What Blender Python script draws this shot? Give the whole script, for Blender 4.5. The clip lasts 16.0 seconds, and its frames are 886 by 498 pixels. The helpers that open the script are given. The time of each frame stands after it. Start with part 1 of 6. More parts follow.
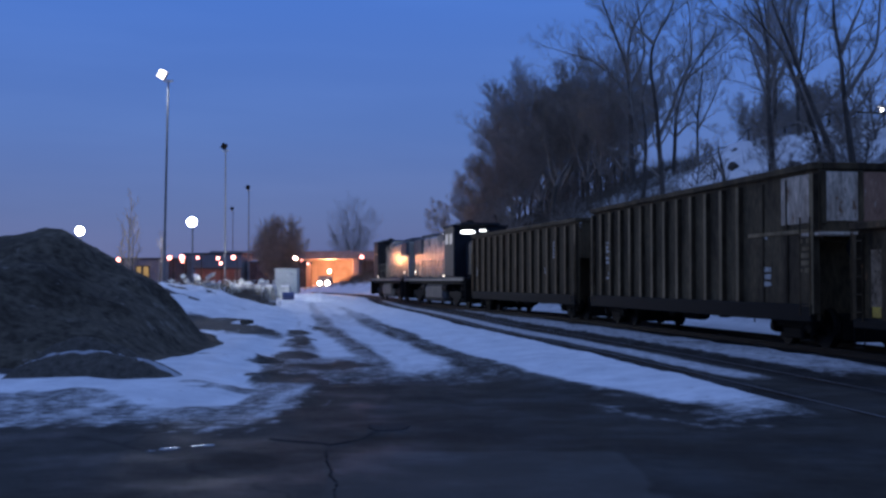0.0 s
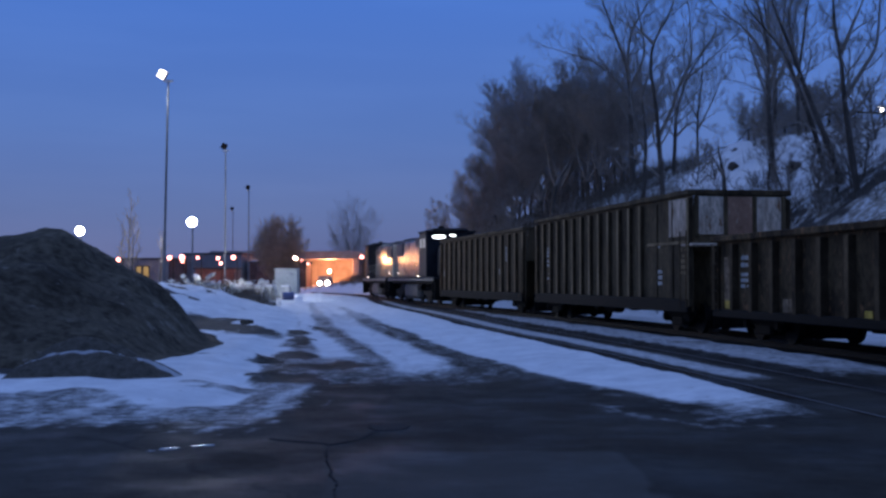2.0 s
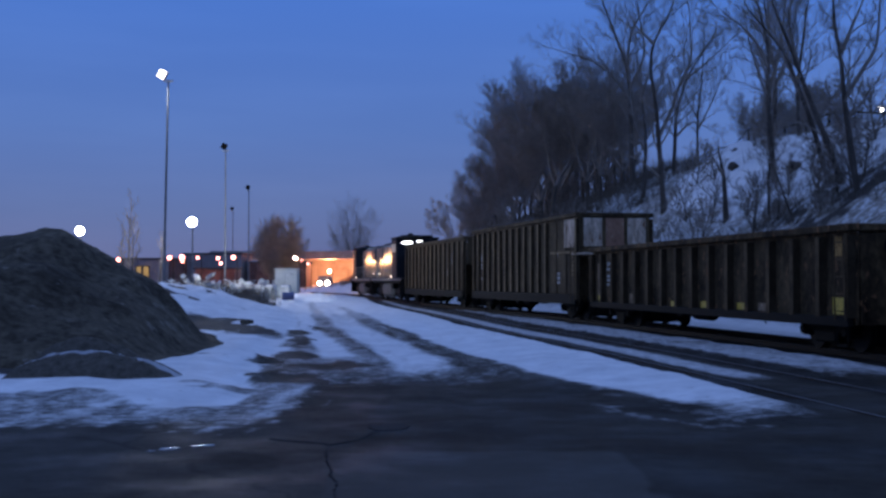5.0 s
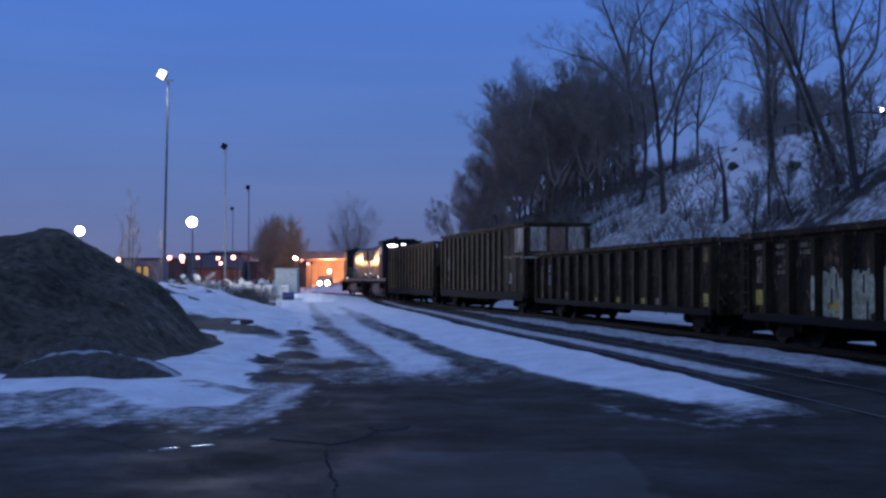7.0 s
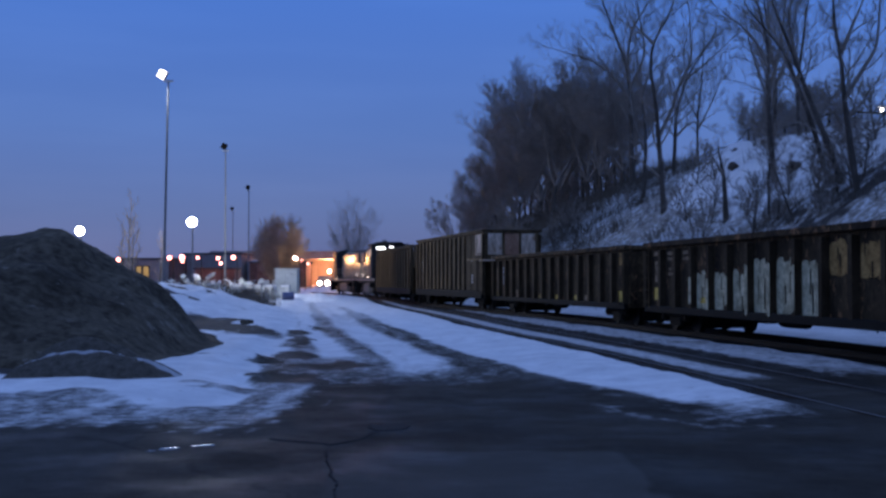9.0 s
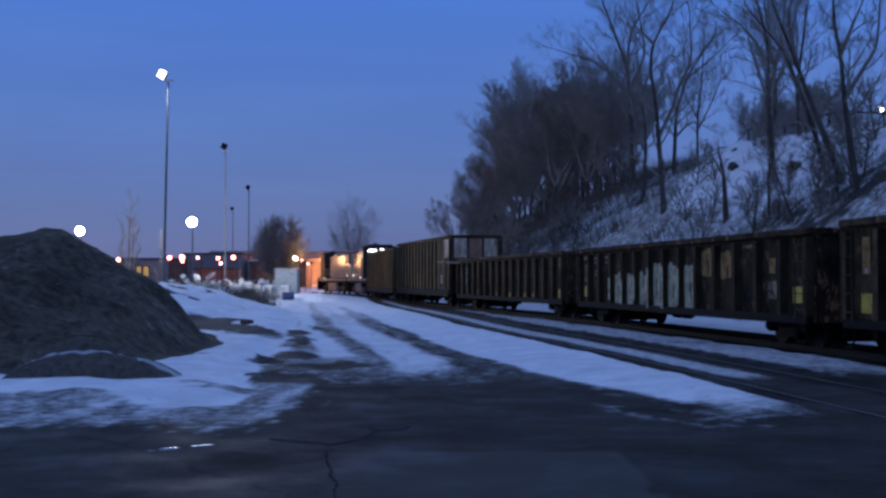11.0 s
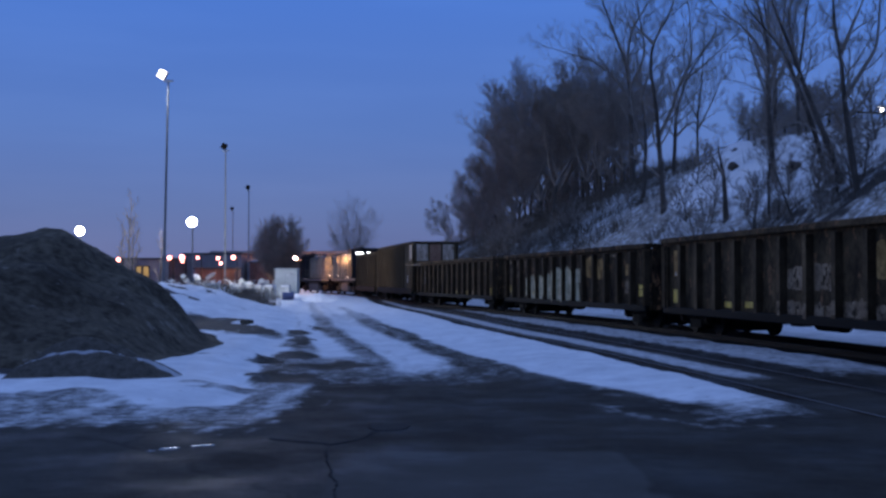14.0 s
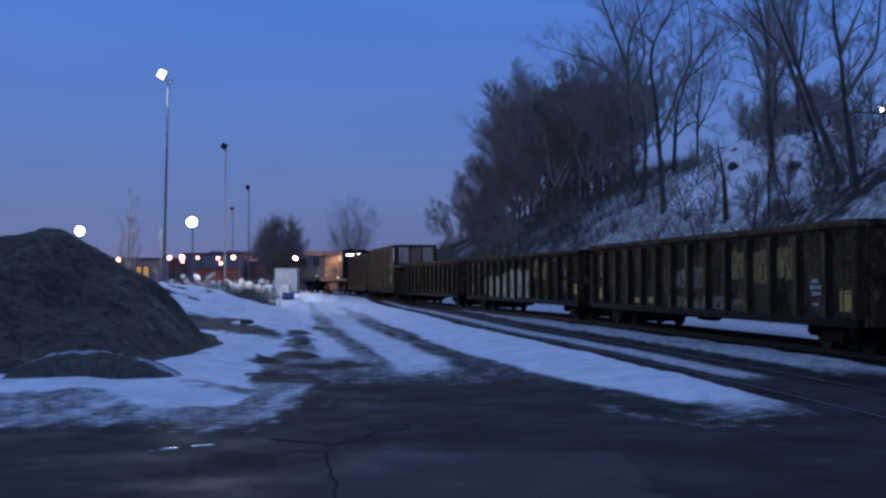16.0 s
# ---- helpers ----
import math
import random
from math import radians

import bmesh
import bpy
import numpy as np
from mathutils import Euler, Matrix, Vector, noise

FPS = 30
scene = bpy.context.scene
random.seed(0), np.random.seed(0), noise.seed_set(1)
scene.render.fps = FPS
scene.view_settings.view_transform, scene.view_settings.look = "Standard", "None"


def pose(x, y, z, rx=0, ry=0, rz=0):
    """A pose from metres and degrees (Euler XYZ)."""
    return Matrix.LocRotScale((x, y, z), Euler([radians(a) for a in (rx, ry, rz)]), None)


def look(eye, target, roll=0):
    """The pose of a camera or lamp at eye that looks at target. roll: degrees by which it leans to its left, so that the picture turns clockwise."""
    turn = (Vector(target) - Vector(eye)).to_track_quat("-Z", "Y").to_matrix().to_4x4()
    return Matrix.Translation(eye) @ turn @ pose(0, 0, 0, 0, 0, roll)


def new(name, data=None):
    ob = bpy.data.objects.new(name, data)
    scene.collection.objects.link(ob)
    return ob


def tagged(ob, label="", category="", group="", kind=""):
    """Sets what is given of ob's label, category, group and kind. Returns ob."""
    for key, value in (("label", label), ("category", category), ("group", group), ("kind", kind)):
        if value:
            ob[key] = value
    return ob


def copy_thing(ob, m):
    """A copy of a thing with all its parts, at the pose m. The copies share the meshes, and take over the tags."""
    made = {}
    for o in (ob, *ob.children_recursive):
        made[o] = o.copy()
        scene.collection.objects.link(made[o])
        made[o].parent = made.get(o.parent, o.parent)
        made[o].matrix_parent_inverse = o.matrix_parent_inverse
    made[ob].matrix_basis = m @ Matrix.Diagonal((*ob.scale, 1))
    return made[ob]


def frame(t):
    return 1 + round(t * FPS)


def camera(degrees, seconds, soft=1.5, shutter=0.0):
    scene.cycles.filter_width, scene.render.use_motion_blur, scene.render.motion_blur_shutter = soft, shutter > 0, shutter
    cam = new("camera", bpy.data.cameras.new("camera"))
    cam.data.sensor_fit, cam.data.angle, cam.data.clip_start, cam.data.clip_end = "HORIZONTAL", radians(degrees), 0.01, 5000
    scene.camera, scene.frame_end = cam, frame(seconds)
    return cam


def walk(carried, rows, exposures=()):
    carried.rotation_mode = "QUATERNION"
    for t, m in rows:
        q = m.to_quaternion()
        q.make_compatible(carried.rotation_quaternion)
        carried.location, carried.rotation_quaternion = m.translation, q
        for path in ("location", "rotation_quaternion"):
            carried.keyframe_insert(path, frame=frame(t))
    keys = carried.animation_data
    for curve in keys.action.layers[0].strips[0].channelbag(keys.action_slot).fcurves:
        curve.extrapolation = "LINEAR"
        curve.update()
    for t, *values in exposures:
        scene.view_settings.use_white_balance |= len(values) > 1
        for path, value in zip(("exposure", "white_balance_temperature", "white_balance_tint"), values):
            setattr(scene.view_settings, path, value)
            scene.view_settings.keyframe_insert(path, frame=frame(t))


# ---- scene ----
# The camera stands still beside a grade crossing, at eye height.
cam = camera(42.42, 16.0, soft=2.7)
EXPOSURES = [(0.0, 0.0), (16.0, 0.08)]          # the picture brightens a little
EYE = look((0, 0, 1.6), (0, 100, 4.338))
walk(cam, [(0.0, EYE), (16.0, EYE)], EXPOSURES)

# ---- dusk sky: a smooth gradient from the horizon to the zenith, with faint cloud ----
world = bpy.data.worlds.new("dusk_sky")
scene.world = world
world.use_nodes = True
wn, wl = world.node_tree.nodes, world.node_tree.links
wn.clear()
w_out = wn.new("ShaderNodeOutputWorld")
w_bg = wn.new("ShaderNodeBackground")
w_co = wn.new("ShaderNodeTexCoord")
w_sep = wn.new("ShaderNodeSeparateXYZ")
w_ramp = wn.new("ShaderNodeValToRGB")
w_noise = wn.new("ShaderNodeTexNoise")
w_map = wn.new("ShaderNodeMapping")
w_cloud = wn.new("ShaderNodeValToRGB")
w_mix = wn.new("ShaderNodeMix")
w_mix.data_type, w_mix.blend_type = "RGBA", "MULTIPLY"
SKY = [(0.0, (0.135, 0.150, 0.305)), (0.06, (0.118, 0.176, 0.395)), (0.13, (0.098, 0.190, 0.500)),
       (0.24, (0.074, 0.190, 0.610)), (0.5, (0.130, 0.255, 0.660)), (1.0, (0.205, 0.315, 0.680))]
while len(w_ramp.color_ramp.elements) < len(SKY):
    w_ramp.color_ramp.elements.new(0.5)
for el, (at, col) in zip(w_ramp.color_ramp.elements, SKY):
    el.position, el.color = at, (*col, 1)
w_map.inputs["Scale"].default_value = (1.2, 1.2, 9)
w_noise.inputs["Scale"].default_value, w_noise.inputs["Detail"].default_value = 2.2, 5
w_cloud.color_ramp.elements[0].position, w_cloud.color_ramp.elements[0].color = 0.35, (0.94, 0.94, 0.95, 1)
w_cloud.color_ramp.elements[1].position, w_cloud.color_ramp.elements[1].color = 0.72, (1.10, 1.06, 1.03, 1)
w_mix.inputs[0].default_value = 1.0
wl.new(w_co.outputs["Generated"], w_sep.inputs[0])
wl.new(w_sep.outputs["Z"], w_ramp.inputs[0])
wl.new(w_co.outputs["Generated"], w_map.inputs[0])
wl.new(w_map.outputs[0], w_noise.inputs["Vector"])
wl.new(w_noise.outputs["Fac"], w_cloud.inputs[0])
wl.new(w_ramp.outputs[0], w_mix.inputs[6])
wl.new(w_cloud.outputs[0], w_mix.inputs[7])
wl.new(w_mix.outputs[2], w_bg.inputs["Color"])
w_bg.inputs["Strength"].default_value = 1.03
wl.new(w_bg.outputs[0], w_out.inputs[0])


def lamp(name, at, watts, colour, size=0.3, aim=None):
    """The lamp in the head of a lit street lamp (all round) or floodlight (aimed)."""
    data = bpy.data.lights.new(name, "SPOT" if aim else "POINT")
    data.energy, data.color, data.shadow_soft_size = watts, colour, size
    ob = new(name, data)
    ob.location = at
    if aim:
        data.spot_size, data.spot_blend = radians(150), 0.4
        ob.matrix_basis = look(at, aim)
    return ob


SODIUM, WHITE = (1.0, 0.36, 0.13), (0.86, 0.9, 1.0)
lamp("yard_light", (-17.5, 79.2, 5.53), 3600, WHITE, 0.3, (-15, 40, 0))
lamp("yard_light", (-25.3, 79.2, 4.94), 1600, WHITE, 0.3, (-20, 40, 0))
lamp("yard_light", (-17.5, 80.2, 5.53), 2600, WHITE, 0.3, (-9, 104, 0))
lamp("mast_light", (-14.8, 59.6, 12.2), 900, WHITE, 0.2, (-16, 50, 0))
lamp("sodium_light", (-34.3, 149.0, 4.5), 800, SODIUM, 0.4)
lamp("sodium_light", (-27.5, 149.0, 4.5), 500, SODIUM, 0.4)
lamp("sodium_light", (-11.9, 165.0, 4.8), 600, SODIUM, 0.4)
lamp("sodium_light", (-16.8, 129.2, 4.0), 1400, (1.0, 0.46, 0.16), 0.3, (-4, 108, 1))
lamp("sodium_light", (-19.6, 196.0, 4.2), 7500, (1.0, 0.33, 0.15), 0.5)
lamp("van_headlight", (-18.9, 180.4, 1.2), 2600, (1.0, 0.74, 0.52), 0.2, (-10, 110, 0))


# ---- materials ----
def node_mat(name):
    m = bpy.data.materials.new(name)
    m.use_nodes = True
    return m, m.node_tree.nodes, m.node_tree.links, m.node_tree.nodes["Principled BSDF"]


def ramp(nodes, stops):
    r = nodes.new("ShaderNodeValToRGB")
    while len(r.color_ramp.elements) < len(stops):
        r.color_ramp.elements.new(0.5)
    for el, (at, c) in zip(r.color_ramp.elements, stops):
        el.position, el.color = at, (*c, 1)
    return r


def noise_node(nodes, links, vec, scale, detail=5, rough=0.6):
    n = nodes.new("ShaderNodeTexNoise")
    n.inputs["Scale"].default_value, n.inputs["Detail"].default_value, n.inputs["Roughness"].default_value = scale, detail, rough
    links.new(vec, n.inputs["Vector"])
    return n


def mixed(nodes, links, fac, a, b, blend="MIX"):
    m = nodes.new("ShaderNodeMix")
    m.data_type, m.blend_type = "RGBA", blend
    for socket, value in ((0, fac), (6, a), (7, b)):
        if hasattr(value, "links"):
            links.new(value, m.inputs[socket])
        else:
            m.inputs[socket].default_value = value if socket == 0 else (*value, 1)
    return m.outputs[2]


def surface(name, dark, light, scale=1.5, fine=25, rough=0.75, metal=0.0, bump=0.25, stretch=(1, 1, 1), vary=0.2, spots=None, spot_at=0.62, spec=0.5):
    """A weathered surface: large patches, fine grain, optional spots of a third colour, relief."""
    m, n, l, b = node_mat(name)
    co = n.new("ShaderNodeTexCoord")
    mp = n.new("ShaderNodeMapping")
    mp.inputs["Scale"].default_value = stretch
    info = n.new("ShaderNodeObjectInfo")
    shift = n.new("ShaderNodeVectorMath")
    shift.operation = "MULTIPLY_ADD"
    shift.inputs[1].default_value = (17, 23, 31)
    l.new(info.outputs["Random"], shift.inputs[0])
    l.new(co.outputs["Object"], shift.inputs[2])
    l.new(shift.outputs[0], mp.inputs[0])
    big = noise_node(n, l, mp.outputs[0], scale, 5, 0.65)
    small = noise_node(n, l, mp.outputs[0], fine, 3, 0.6)
    r = ramp(n, [(0.32, dark), (0.68, light)])
    l.new(big.outputs["Fac"], r.inputs[0])
    g = ramp(n, [(0.25, (1 - vary * 1.6,) * 3), (0.75, (1 + vary,) * 3)])
    l.new(small.outputs["Fac"], g.inputs[0])
    col = mixed(n, l, 1.0, r.outputs[0], g.outputs[0], "MULTIPLY")
    if spots:
        sp = noise_node(n, l, mp.outputs[0], scale * 2.7, 6, 0.7)
        sr = ramp(n, [(spot_at, (0, 0, 0)), (spot_at + 0.07, (1, 1, 1))])
        l.new(sp.outputs["Fac"], sr.inputs[0])
        col = mixed(n, l, sr.outputs[0], col, spots)
    l.new(col, b.inputs["Base Color"])
    rr = n.new("ShaderNodeMapRange")
    rr.inputs["To Min"].default_value, rr.inputs["To Max"].default_value = max(rough - 0.12, 0.03), min(rough + 0.12, 1)
    l.new(big.outputs["Fac"], rr.inputs[0])
    l.new(rr.outputs[0], b.inputs["Roughness"])
    b.inputs["Metallic"].default_value = metal
    b.inputs["Specular IOR Level"].default_value = spec
    bp = n.new("ShaderNodeBump")
    bp.inputs["Strength"].default_value, bp.inputs["Distance"].default_value = bump, 0.02
    l.new(small.outputs["Fac"], bp.inputs["Height"])
    l.new(bp.outputs[0], b.inputs["Normal"])
    return m


def glow(name, colour, strength):
    m, n, l, b = node_mat(name)
    b.inputs["Base Color"].default_value = (0.06, 0.06, 0.06, 1)
    b.inputs["Emission Color"].default_value = (*colour, 1)
    b.inputs["Emission Strength"].default_value = strength
    return m


# body paints and steels of the train
M_COAL = surface("weathered_black_paint", (0.063, 0.042, 0.022), (0.155, 0.105, 0.056), 0.9, 18, 0.88, stretch=(1, 1, 0.25), spots=(0.16, 0.08, 0.04), spec=0.12)
M_COAL_B = surface("weathered_grey_brown_paint", (0.035, 0.022, 0.012), (0.165, 0.112, 0.058), 1.1, 10, 0.85, stretch=(1, 1, 0.45), vary=0.3, spots=(0.11, 0.05, 0.024), spec=0.12)
M_RIB_T = surface("rubbed_tall_post_paint", (0.154, 0.098, 0.049), (0.350, 0.230, 0.122), 1.4, 22, 0.85, stretch=(1, 1, 0.3), spec=0.12)
M_END = surface("faded_white_paint_with_rust", (0.34, 0.23, 0.15), (0.82, 0.63, 0.46), 2.2, 12, 0.85, stretch=(1, 1, 0.35), vary=0.3, spots=(0.24, 0.12, 0.06), spot_at=0.57, spec=0.12)
M_RUST = surface("rusty_maroon_paint", (0.230, 0.115, 0.069), (0.506, 0.276, 0.172), 1.6, 20, 0.8, stretch=(1, 1, 0.4), spots=(0.52, 0.38, 0.27), spot_at=0.58, spec=0.12)
M_GON = surface("rusted_dark_gondola_paint", (0.018, 0.011, 0.006), (0.153, 0.095, 0.046), 1.5, 10, 0.88, stretch=(1, 1, 0.6), vary=0.35, spots=(0.26, 0.125, 0.058), spot_at=0.57, spec=0.12)
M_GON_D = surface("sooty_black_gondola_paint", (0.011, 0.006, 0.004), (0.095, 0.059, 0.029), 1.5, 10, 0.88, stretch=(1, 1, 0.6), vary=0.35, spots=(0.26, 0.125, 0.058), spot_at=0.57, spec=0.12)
M_GON_RIB = surface("rubbed_steel_rib_paint", (0.038, 0.024, 0.012), (0.180, 0.113, 0.057), 1.6, 14, 0.85, stretch=(1, 1, 0.5), vary=0.3, spots=(0.18, 0.08, 0.034), spot_at=0.6, spec=0.12)
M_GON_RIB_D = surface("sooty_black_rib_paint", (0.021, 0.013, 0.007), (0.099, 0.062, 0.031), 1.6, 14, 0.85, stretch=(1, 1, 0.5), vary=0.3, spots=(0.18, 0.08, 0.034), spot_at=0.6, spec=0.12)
# paints in the shade on post sides; also serves joints and outline strokes
M_FLANK = surface("painted_post_shade_and_dark_lines", (0.027, 0.017, 0.009), (0.076, 0.051, 0.029), 1.4, 22, 0.9, spec=0.08)
M_RIB_B = surface("rubbed_brown_post_paint", (0.148, 0.096, 0.047), (0.365, 0.244, 0.128), 1.4, 22, 0.85, stretch=(1, 1, 0.3), spec=0.12)
M_FRAME = surface("greasy_black_steel", (0.005, 0.0045, 0.004), (0.014, 0.012, 0.010), 3, 30, 0.8, spec=0.12)
M_WHEEL = surface("worn_wheel_steel", (0.008, 0.007, 0.006), (0.022, 0.018, 0.015), 4, 40, 0.7, metal=0.0, spec=0.15)
M_RAIL = surface("rail_steel", (0.014, 0.010, 0.008), (0.035, 0.026, 0.020), 3, 40, 0.75, metal=0.0, spec=0.15)
M_RAILTOP = surface("worn_rail_head", (0.05, 0.045, 0.04), (0.10, 0.09, 0.085), 2, 30, 0.5, metal=0.4)
M_TIE = surface("creosoted_timber", (0.010, 0.008, 0.006), (0.026, 0.020, 0.016), 6, 40, 0.9, stretch=(0.4, 3, 1), spec=0.1)
M_YELLOW = surface("yellow_reflective_paint", (0.42, 0.24, 0.015), (0.80, 0.50, 0.04), 5, 30, 0.6)
M_STENCIL = surface("faded_white_stencil_paint", (0.34, 0.30, 0.25), (0.70, 0.63, 0.55), 6, 30, 0.8, spots=(0.09, 0.065, 0.046), spot_at=0.64, spec=0.15)
M_GRAF = surface("chalky_white_graffiti_paint", (0.34, 0.27, 0.155), (0.82, 0.68, 0.42), 3.0, 9, 0.8, vary=0.25, spots=(0.10, 0.07, 0.04), spot_at=0.60, spec=0.10)
M_GRAF_TAN = surface("tan_and_rose_graffiti_paint", (0.14, 0.085, 0.048), (0.50, 0.33, 0.20), 2.4, 10, 0.8, vary=0.3, spots=(0.05, 0.034, 0.02), spot_at=0.54, spec=0.10)
M_GRAF_OCHRE = surface("ochre_graffiti_paint", (0.22, 0.11, 0.035), (0.62, 0.34, 0.115), 4, 14, 0.8, spots=(0.06, 0.036, 0.02), spot_at=0.58, spec=0.10)
M_HOOD = surface("glossy_cream_grey_locomotive_paint", (0.22, 0.195, 0.14), (0.42, 0.37, 0.28), 1.2, 1.6, 0.20, bump=0.55, spec=0.9, vary=0.14, stretch=(2.2, 1, 0.6), spots=(0.05, 0.042, 0.03), spot_at=0.60)
M_CAB = surface("dark_blue_locomotive_paint", (0.008, 0.0085, 0.011), (0.020, 0.021, 0.026), 1.2, 16, 0.62, bump=0.08, spec=0.2)
M_ROOF = surface("sooty_roof_paint", (0.020, 0.020, 0.024), (0.05, 0.05, 0.055), 1.5, 20, 0.6)
M_SILLW = surface("pale_sill_stripe_paint", (0.13, 0.118, 0.09), (0.27, 0.245, 0.20), 3, 20, 0.6)
M_GLASS = surface("dark_cab_glass", (0.01, 0.012, 0.016), (0.02, 0.022, 0.03), 2, 20, 0.08, bump=0.0)
M_LITGLASS = glow("lit_cab_window", (0.92, 0.96, 1.0), 5.0)
M_GLOWGLASS = glow("faintly_glowing_cab_window", (0.9, 0.92, 1.0), 0.22)
M_HEADLIGHT = glow("headlight", (1.0, 0.62, 0.30), 24000.0)
M_MARKER = glow("small_marker_light", (1.0, 0.85, 0.65), 5.0)
# place
M_SNOW = surface("old_snow", (0.70, 0.70, 0.71), (0.85, 0.845, 0.85), 0.9, 9, 0.75, bump=0.5, vary=0.06)
M_BARK = surface("grey_bark", (0.060, 0.049, 0.040), (0.140, 0.116, 0.095), 2, 14, 0.9, stretch=(1, 1, 0.3), spec=0.1)
M_TWIG = surface("dark_twigs", (0.190, 0.158, 0.130), (0.330, 0.275, 0.230), 1.2, 10, 0.9, spec=0.1)
M_BRUSH = surface("dry_brush", (0.085, 0.068, 0.052), (0.17, 0.14, 0.11), 1.2, 10, 0.95, spec=0.1)
M_GALV = surface("galvanised_steel", (0.32, 0.33, 0.34), (0.5, 0.51, 0.52), 2, 20, 0.45, metal=0.6)
M_MAST = surface("weathered_mast_steel", (0.10, 0.105, 0.11), (0.19, 0.195, 0.20), 2, 20, 0.6)
M_CONC = surface("stained_concrete", (0.20, 0.19, 0.18), (0.34, 0.33, 0.31), 0.7, 10, 0.85)
M_PLATE = surface("pale_painted_cabinet_steel", (0.40, 0.42, 0.40), (0.54, 0.56, 0.54), 1.2, 14, 0.6, spots=(0.24, 0.2, 0.17), spot_at=0.68)
M_BRICK = surface("dark_red_brick", (0.10, 0.055, 0.045), (0.19, 0.10, 0.08), 0.5, 6, 0.9)
M_WALL = surface("grey_cladding", (0.13, 0.13, 0.135), (0.22, 0.22, 0.22), 0.4, 6, 0.8)
M_TAR = surface("flat_roof_felt", (0.03, 0.03, 0.03), (0.06, 0.06, 0.06), 0.5, 6, 0.9)
M_TANK = surface("dull_grey_tank_paint", (0.05, 0.047, 0.042), (0.12, 0.112, 0.10), 1.0, 12, 0.7)
M_BLUE = surface("blue_plastic", (0.02, 0.035, 0.10), (0.035, 0.055, 0.16), 2, 14, 0.5)
M_RUBBLE = surface("broken_concrete_and_snow", (0.46, 0.46, 0.42), (0.84, 0.83, 0.77), 0.8, 5, 0.9, bump=0.6, spots=(0.16, 0.15, 0.13), spot_at=0.60)
M_WINDOW = glow("warm_lit_window", (1.0, 0.60, 0.15), 0.36)
M_LAMPW = glow("white_floodlight_lens", (0.90, 0.94, 1.0), 60.0)
M_LAMPM = glow("mast_floodlight_lens", (1.0, 0.90, 0.84), 8.0)
M_LAMPS = glow("sodium_lens", (1.0, 0.30, 0.26), 9.0)
M_VAN = glow("van_headlamp", (1.0, 0.78, 0.60), 220.0)
M_LAMPO = glow("orange_sodium_lens", (1.0, 0.56, 0.42), 60.0)


M_ICE = surface("wet_ice", (0.10, 0.11, 0.12), (0.30, 0.32, 0.35), 3, 16, 0.2, bump=0.35, vary=0.2, spec=0.6)


# ---- small building tools ----
def box(bm, c, s, chamfer=0.0, m=None):
    """An axis-aligned box with centre c and full sizes s, its edges chamfered."""
    out = bmesh.ops.create_cube(bm, size=1.0, matrix=(m or Matrix()) @ Matrix.Translation(c) @ Matrix.Diagonal((*s, 1)))
    if chamfer:
        edges = list({e for v in out["verts"] for e in v.link_edges})
        bmesh.ops.bevel(bm, geom=edges, offset=chamfer, segments=1, affect="EDGES", profile=0.5)
    return bm


def rod(bm, a, b, r0, r1=None, sides=8, caps=True):
    """A tapered rod from a to b."""
    a, b = Vector(a), Vector(b)
    d = b - a
    m = Matrix.Translation((a + b) / 2) @ d.to_track_quat("Z", "Y").to_matrix().to_4x4()
    bmesh.ops.create_cone(bm, cap_ends=caps, segments=sides, radius1=r0, radius2=r0 if r1 is None else r1, depth=d.length, matrix=m)
    return bm


def mesh_of(name, bm, material, smooth=False):
    me = bpy.data.meshes.new(name)
    bmesh.ops.recalc_face_normals(bm, faces=bm.faces[:])
    bm.to_mesh(me)
    bm.free()
    me.materials.append(material)
    if smooth:
        me.polygons.foreach_set("use_smooth", [True] * len(me.polygons))
    return me


def part(name, bm, material, parent, label="", at=None, smooth=False):
    """Links a bmesh (or a ready mesh) as one mesh object under a thing or a part."""
    me = bm if isinstance(bm, bpy.types.Mesh) else mesh_of(name, bm, material, smooth)
    ob = new(name, me)
    ob.parent = parent
    if at:
        ob.matrix_basis = at if isinstance(at, Matrix) else Matrix.Translation(at)
    return tagged(ob, label)


def thing(name, at, label, category, group="", kind=""):
    ob = new(name)
    ob.matrix_basis = at if isinstance(at, Matrix) else Matrix.Translation(at)
    return tagged(ob, label, category, group, kind)


def B():
    return bmesh.new()


def vnoise(x, y, seed=0):
    """Smooth value noise on arrays."""
    xi, yi = np.floor(x).astype(np.int64), np.floor(y).astype(np.int64)
    fx, fy = x - xi, y - yi
    fx, fy = fx * fx * (3 - 2 * fx), fy * fy * (3 - 2 * fy)

    def h(i, j):
        v = (i * 374761393 + j * 668265263 + seed * 1442695041) & 0xFFFFFFFF
        v = ((v ^ (v >> 13)) * 1274126177) & 0xFFFFFFFF
        return ((v ^ (v >> 16)) & 0xFFFF) / 65535.0

    a, b, c, d = h(xi, yi), h(xi + 1, yi), h(xi, yi + 1), h(xi + 1, yi + 1)
    return (a * (1 - fx) + b * fx) * (1 - fy) + (c * (1 - fx) + d * fx) * fy


def fbm(x, y, seed=0, octaves=4):
    v, amp, tot = 0.0, 1.0, 0.0
    for o in range(octaves):
        v = v + amp * vnoise(x * 2 ** o + 13.7 * o, y * 2 ** o + 7.3 * o, seed + o)
        tot += amp
        amp *= 0.5
    return v / tot


def step(a, b, v):
    t = np.clip((v - a) / (b - a), 0, 1)
    return t * t * (3 - 2 * t)


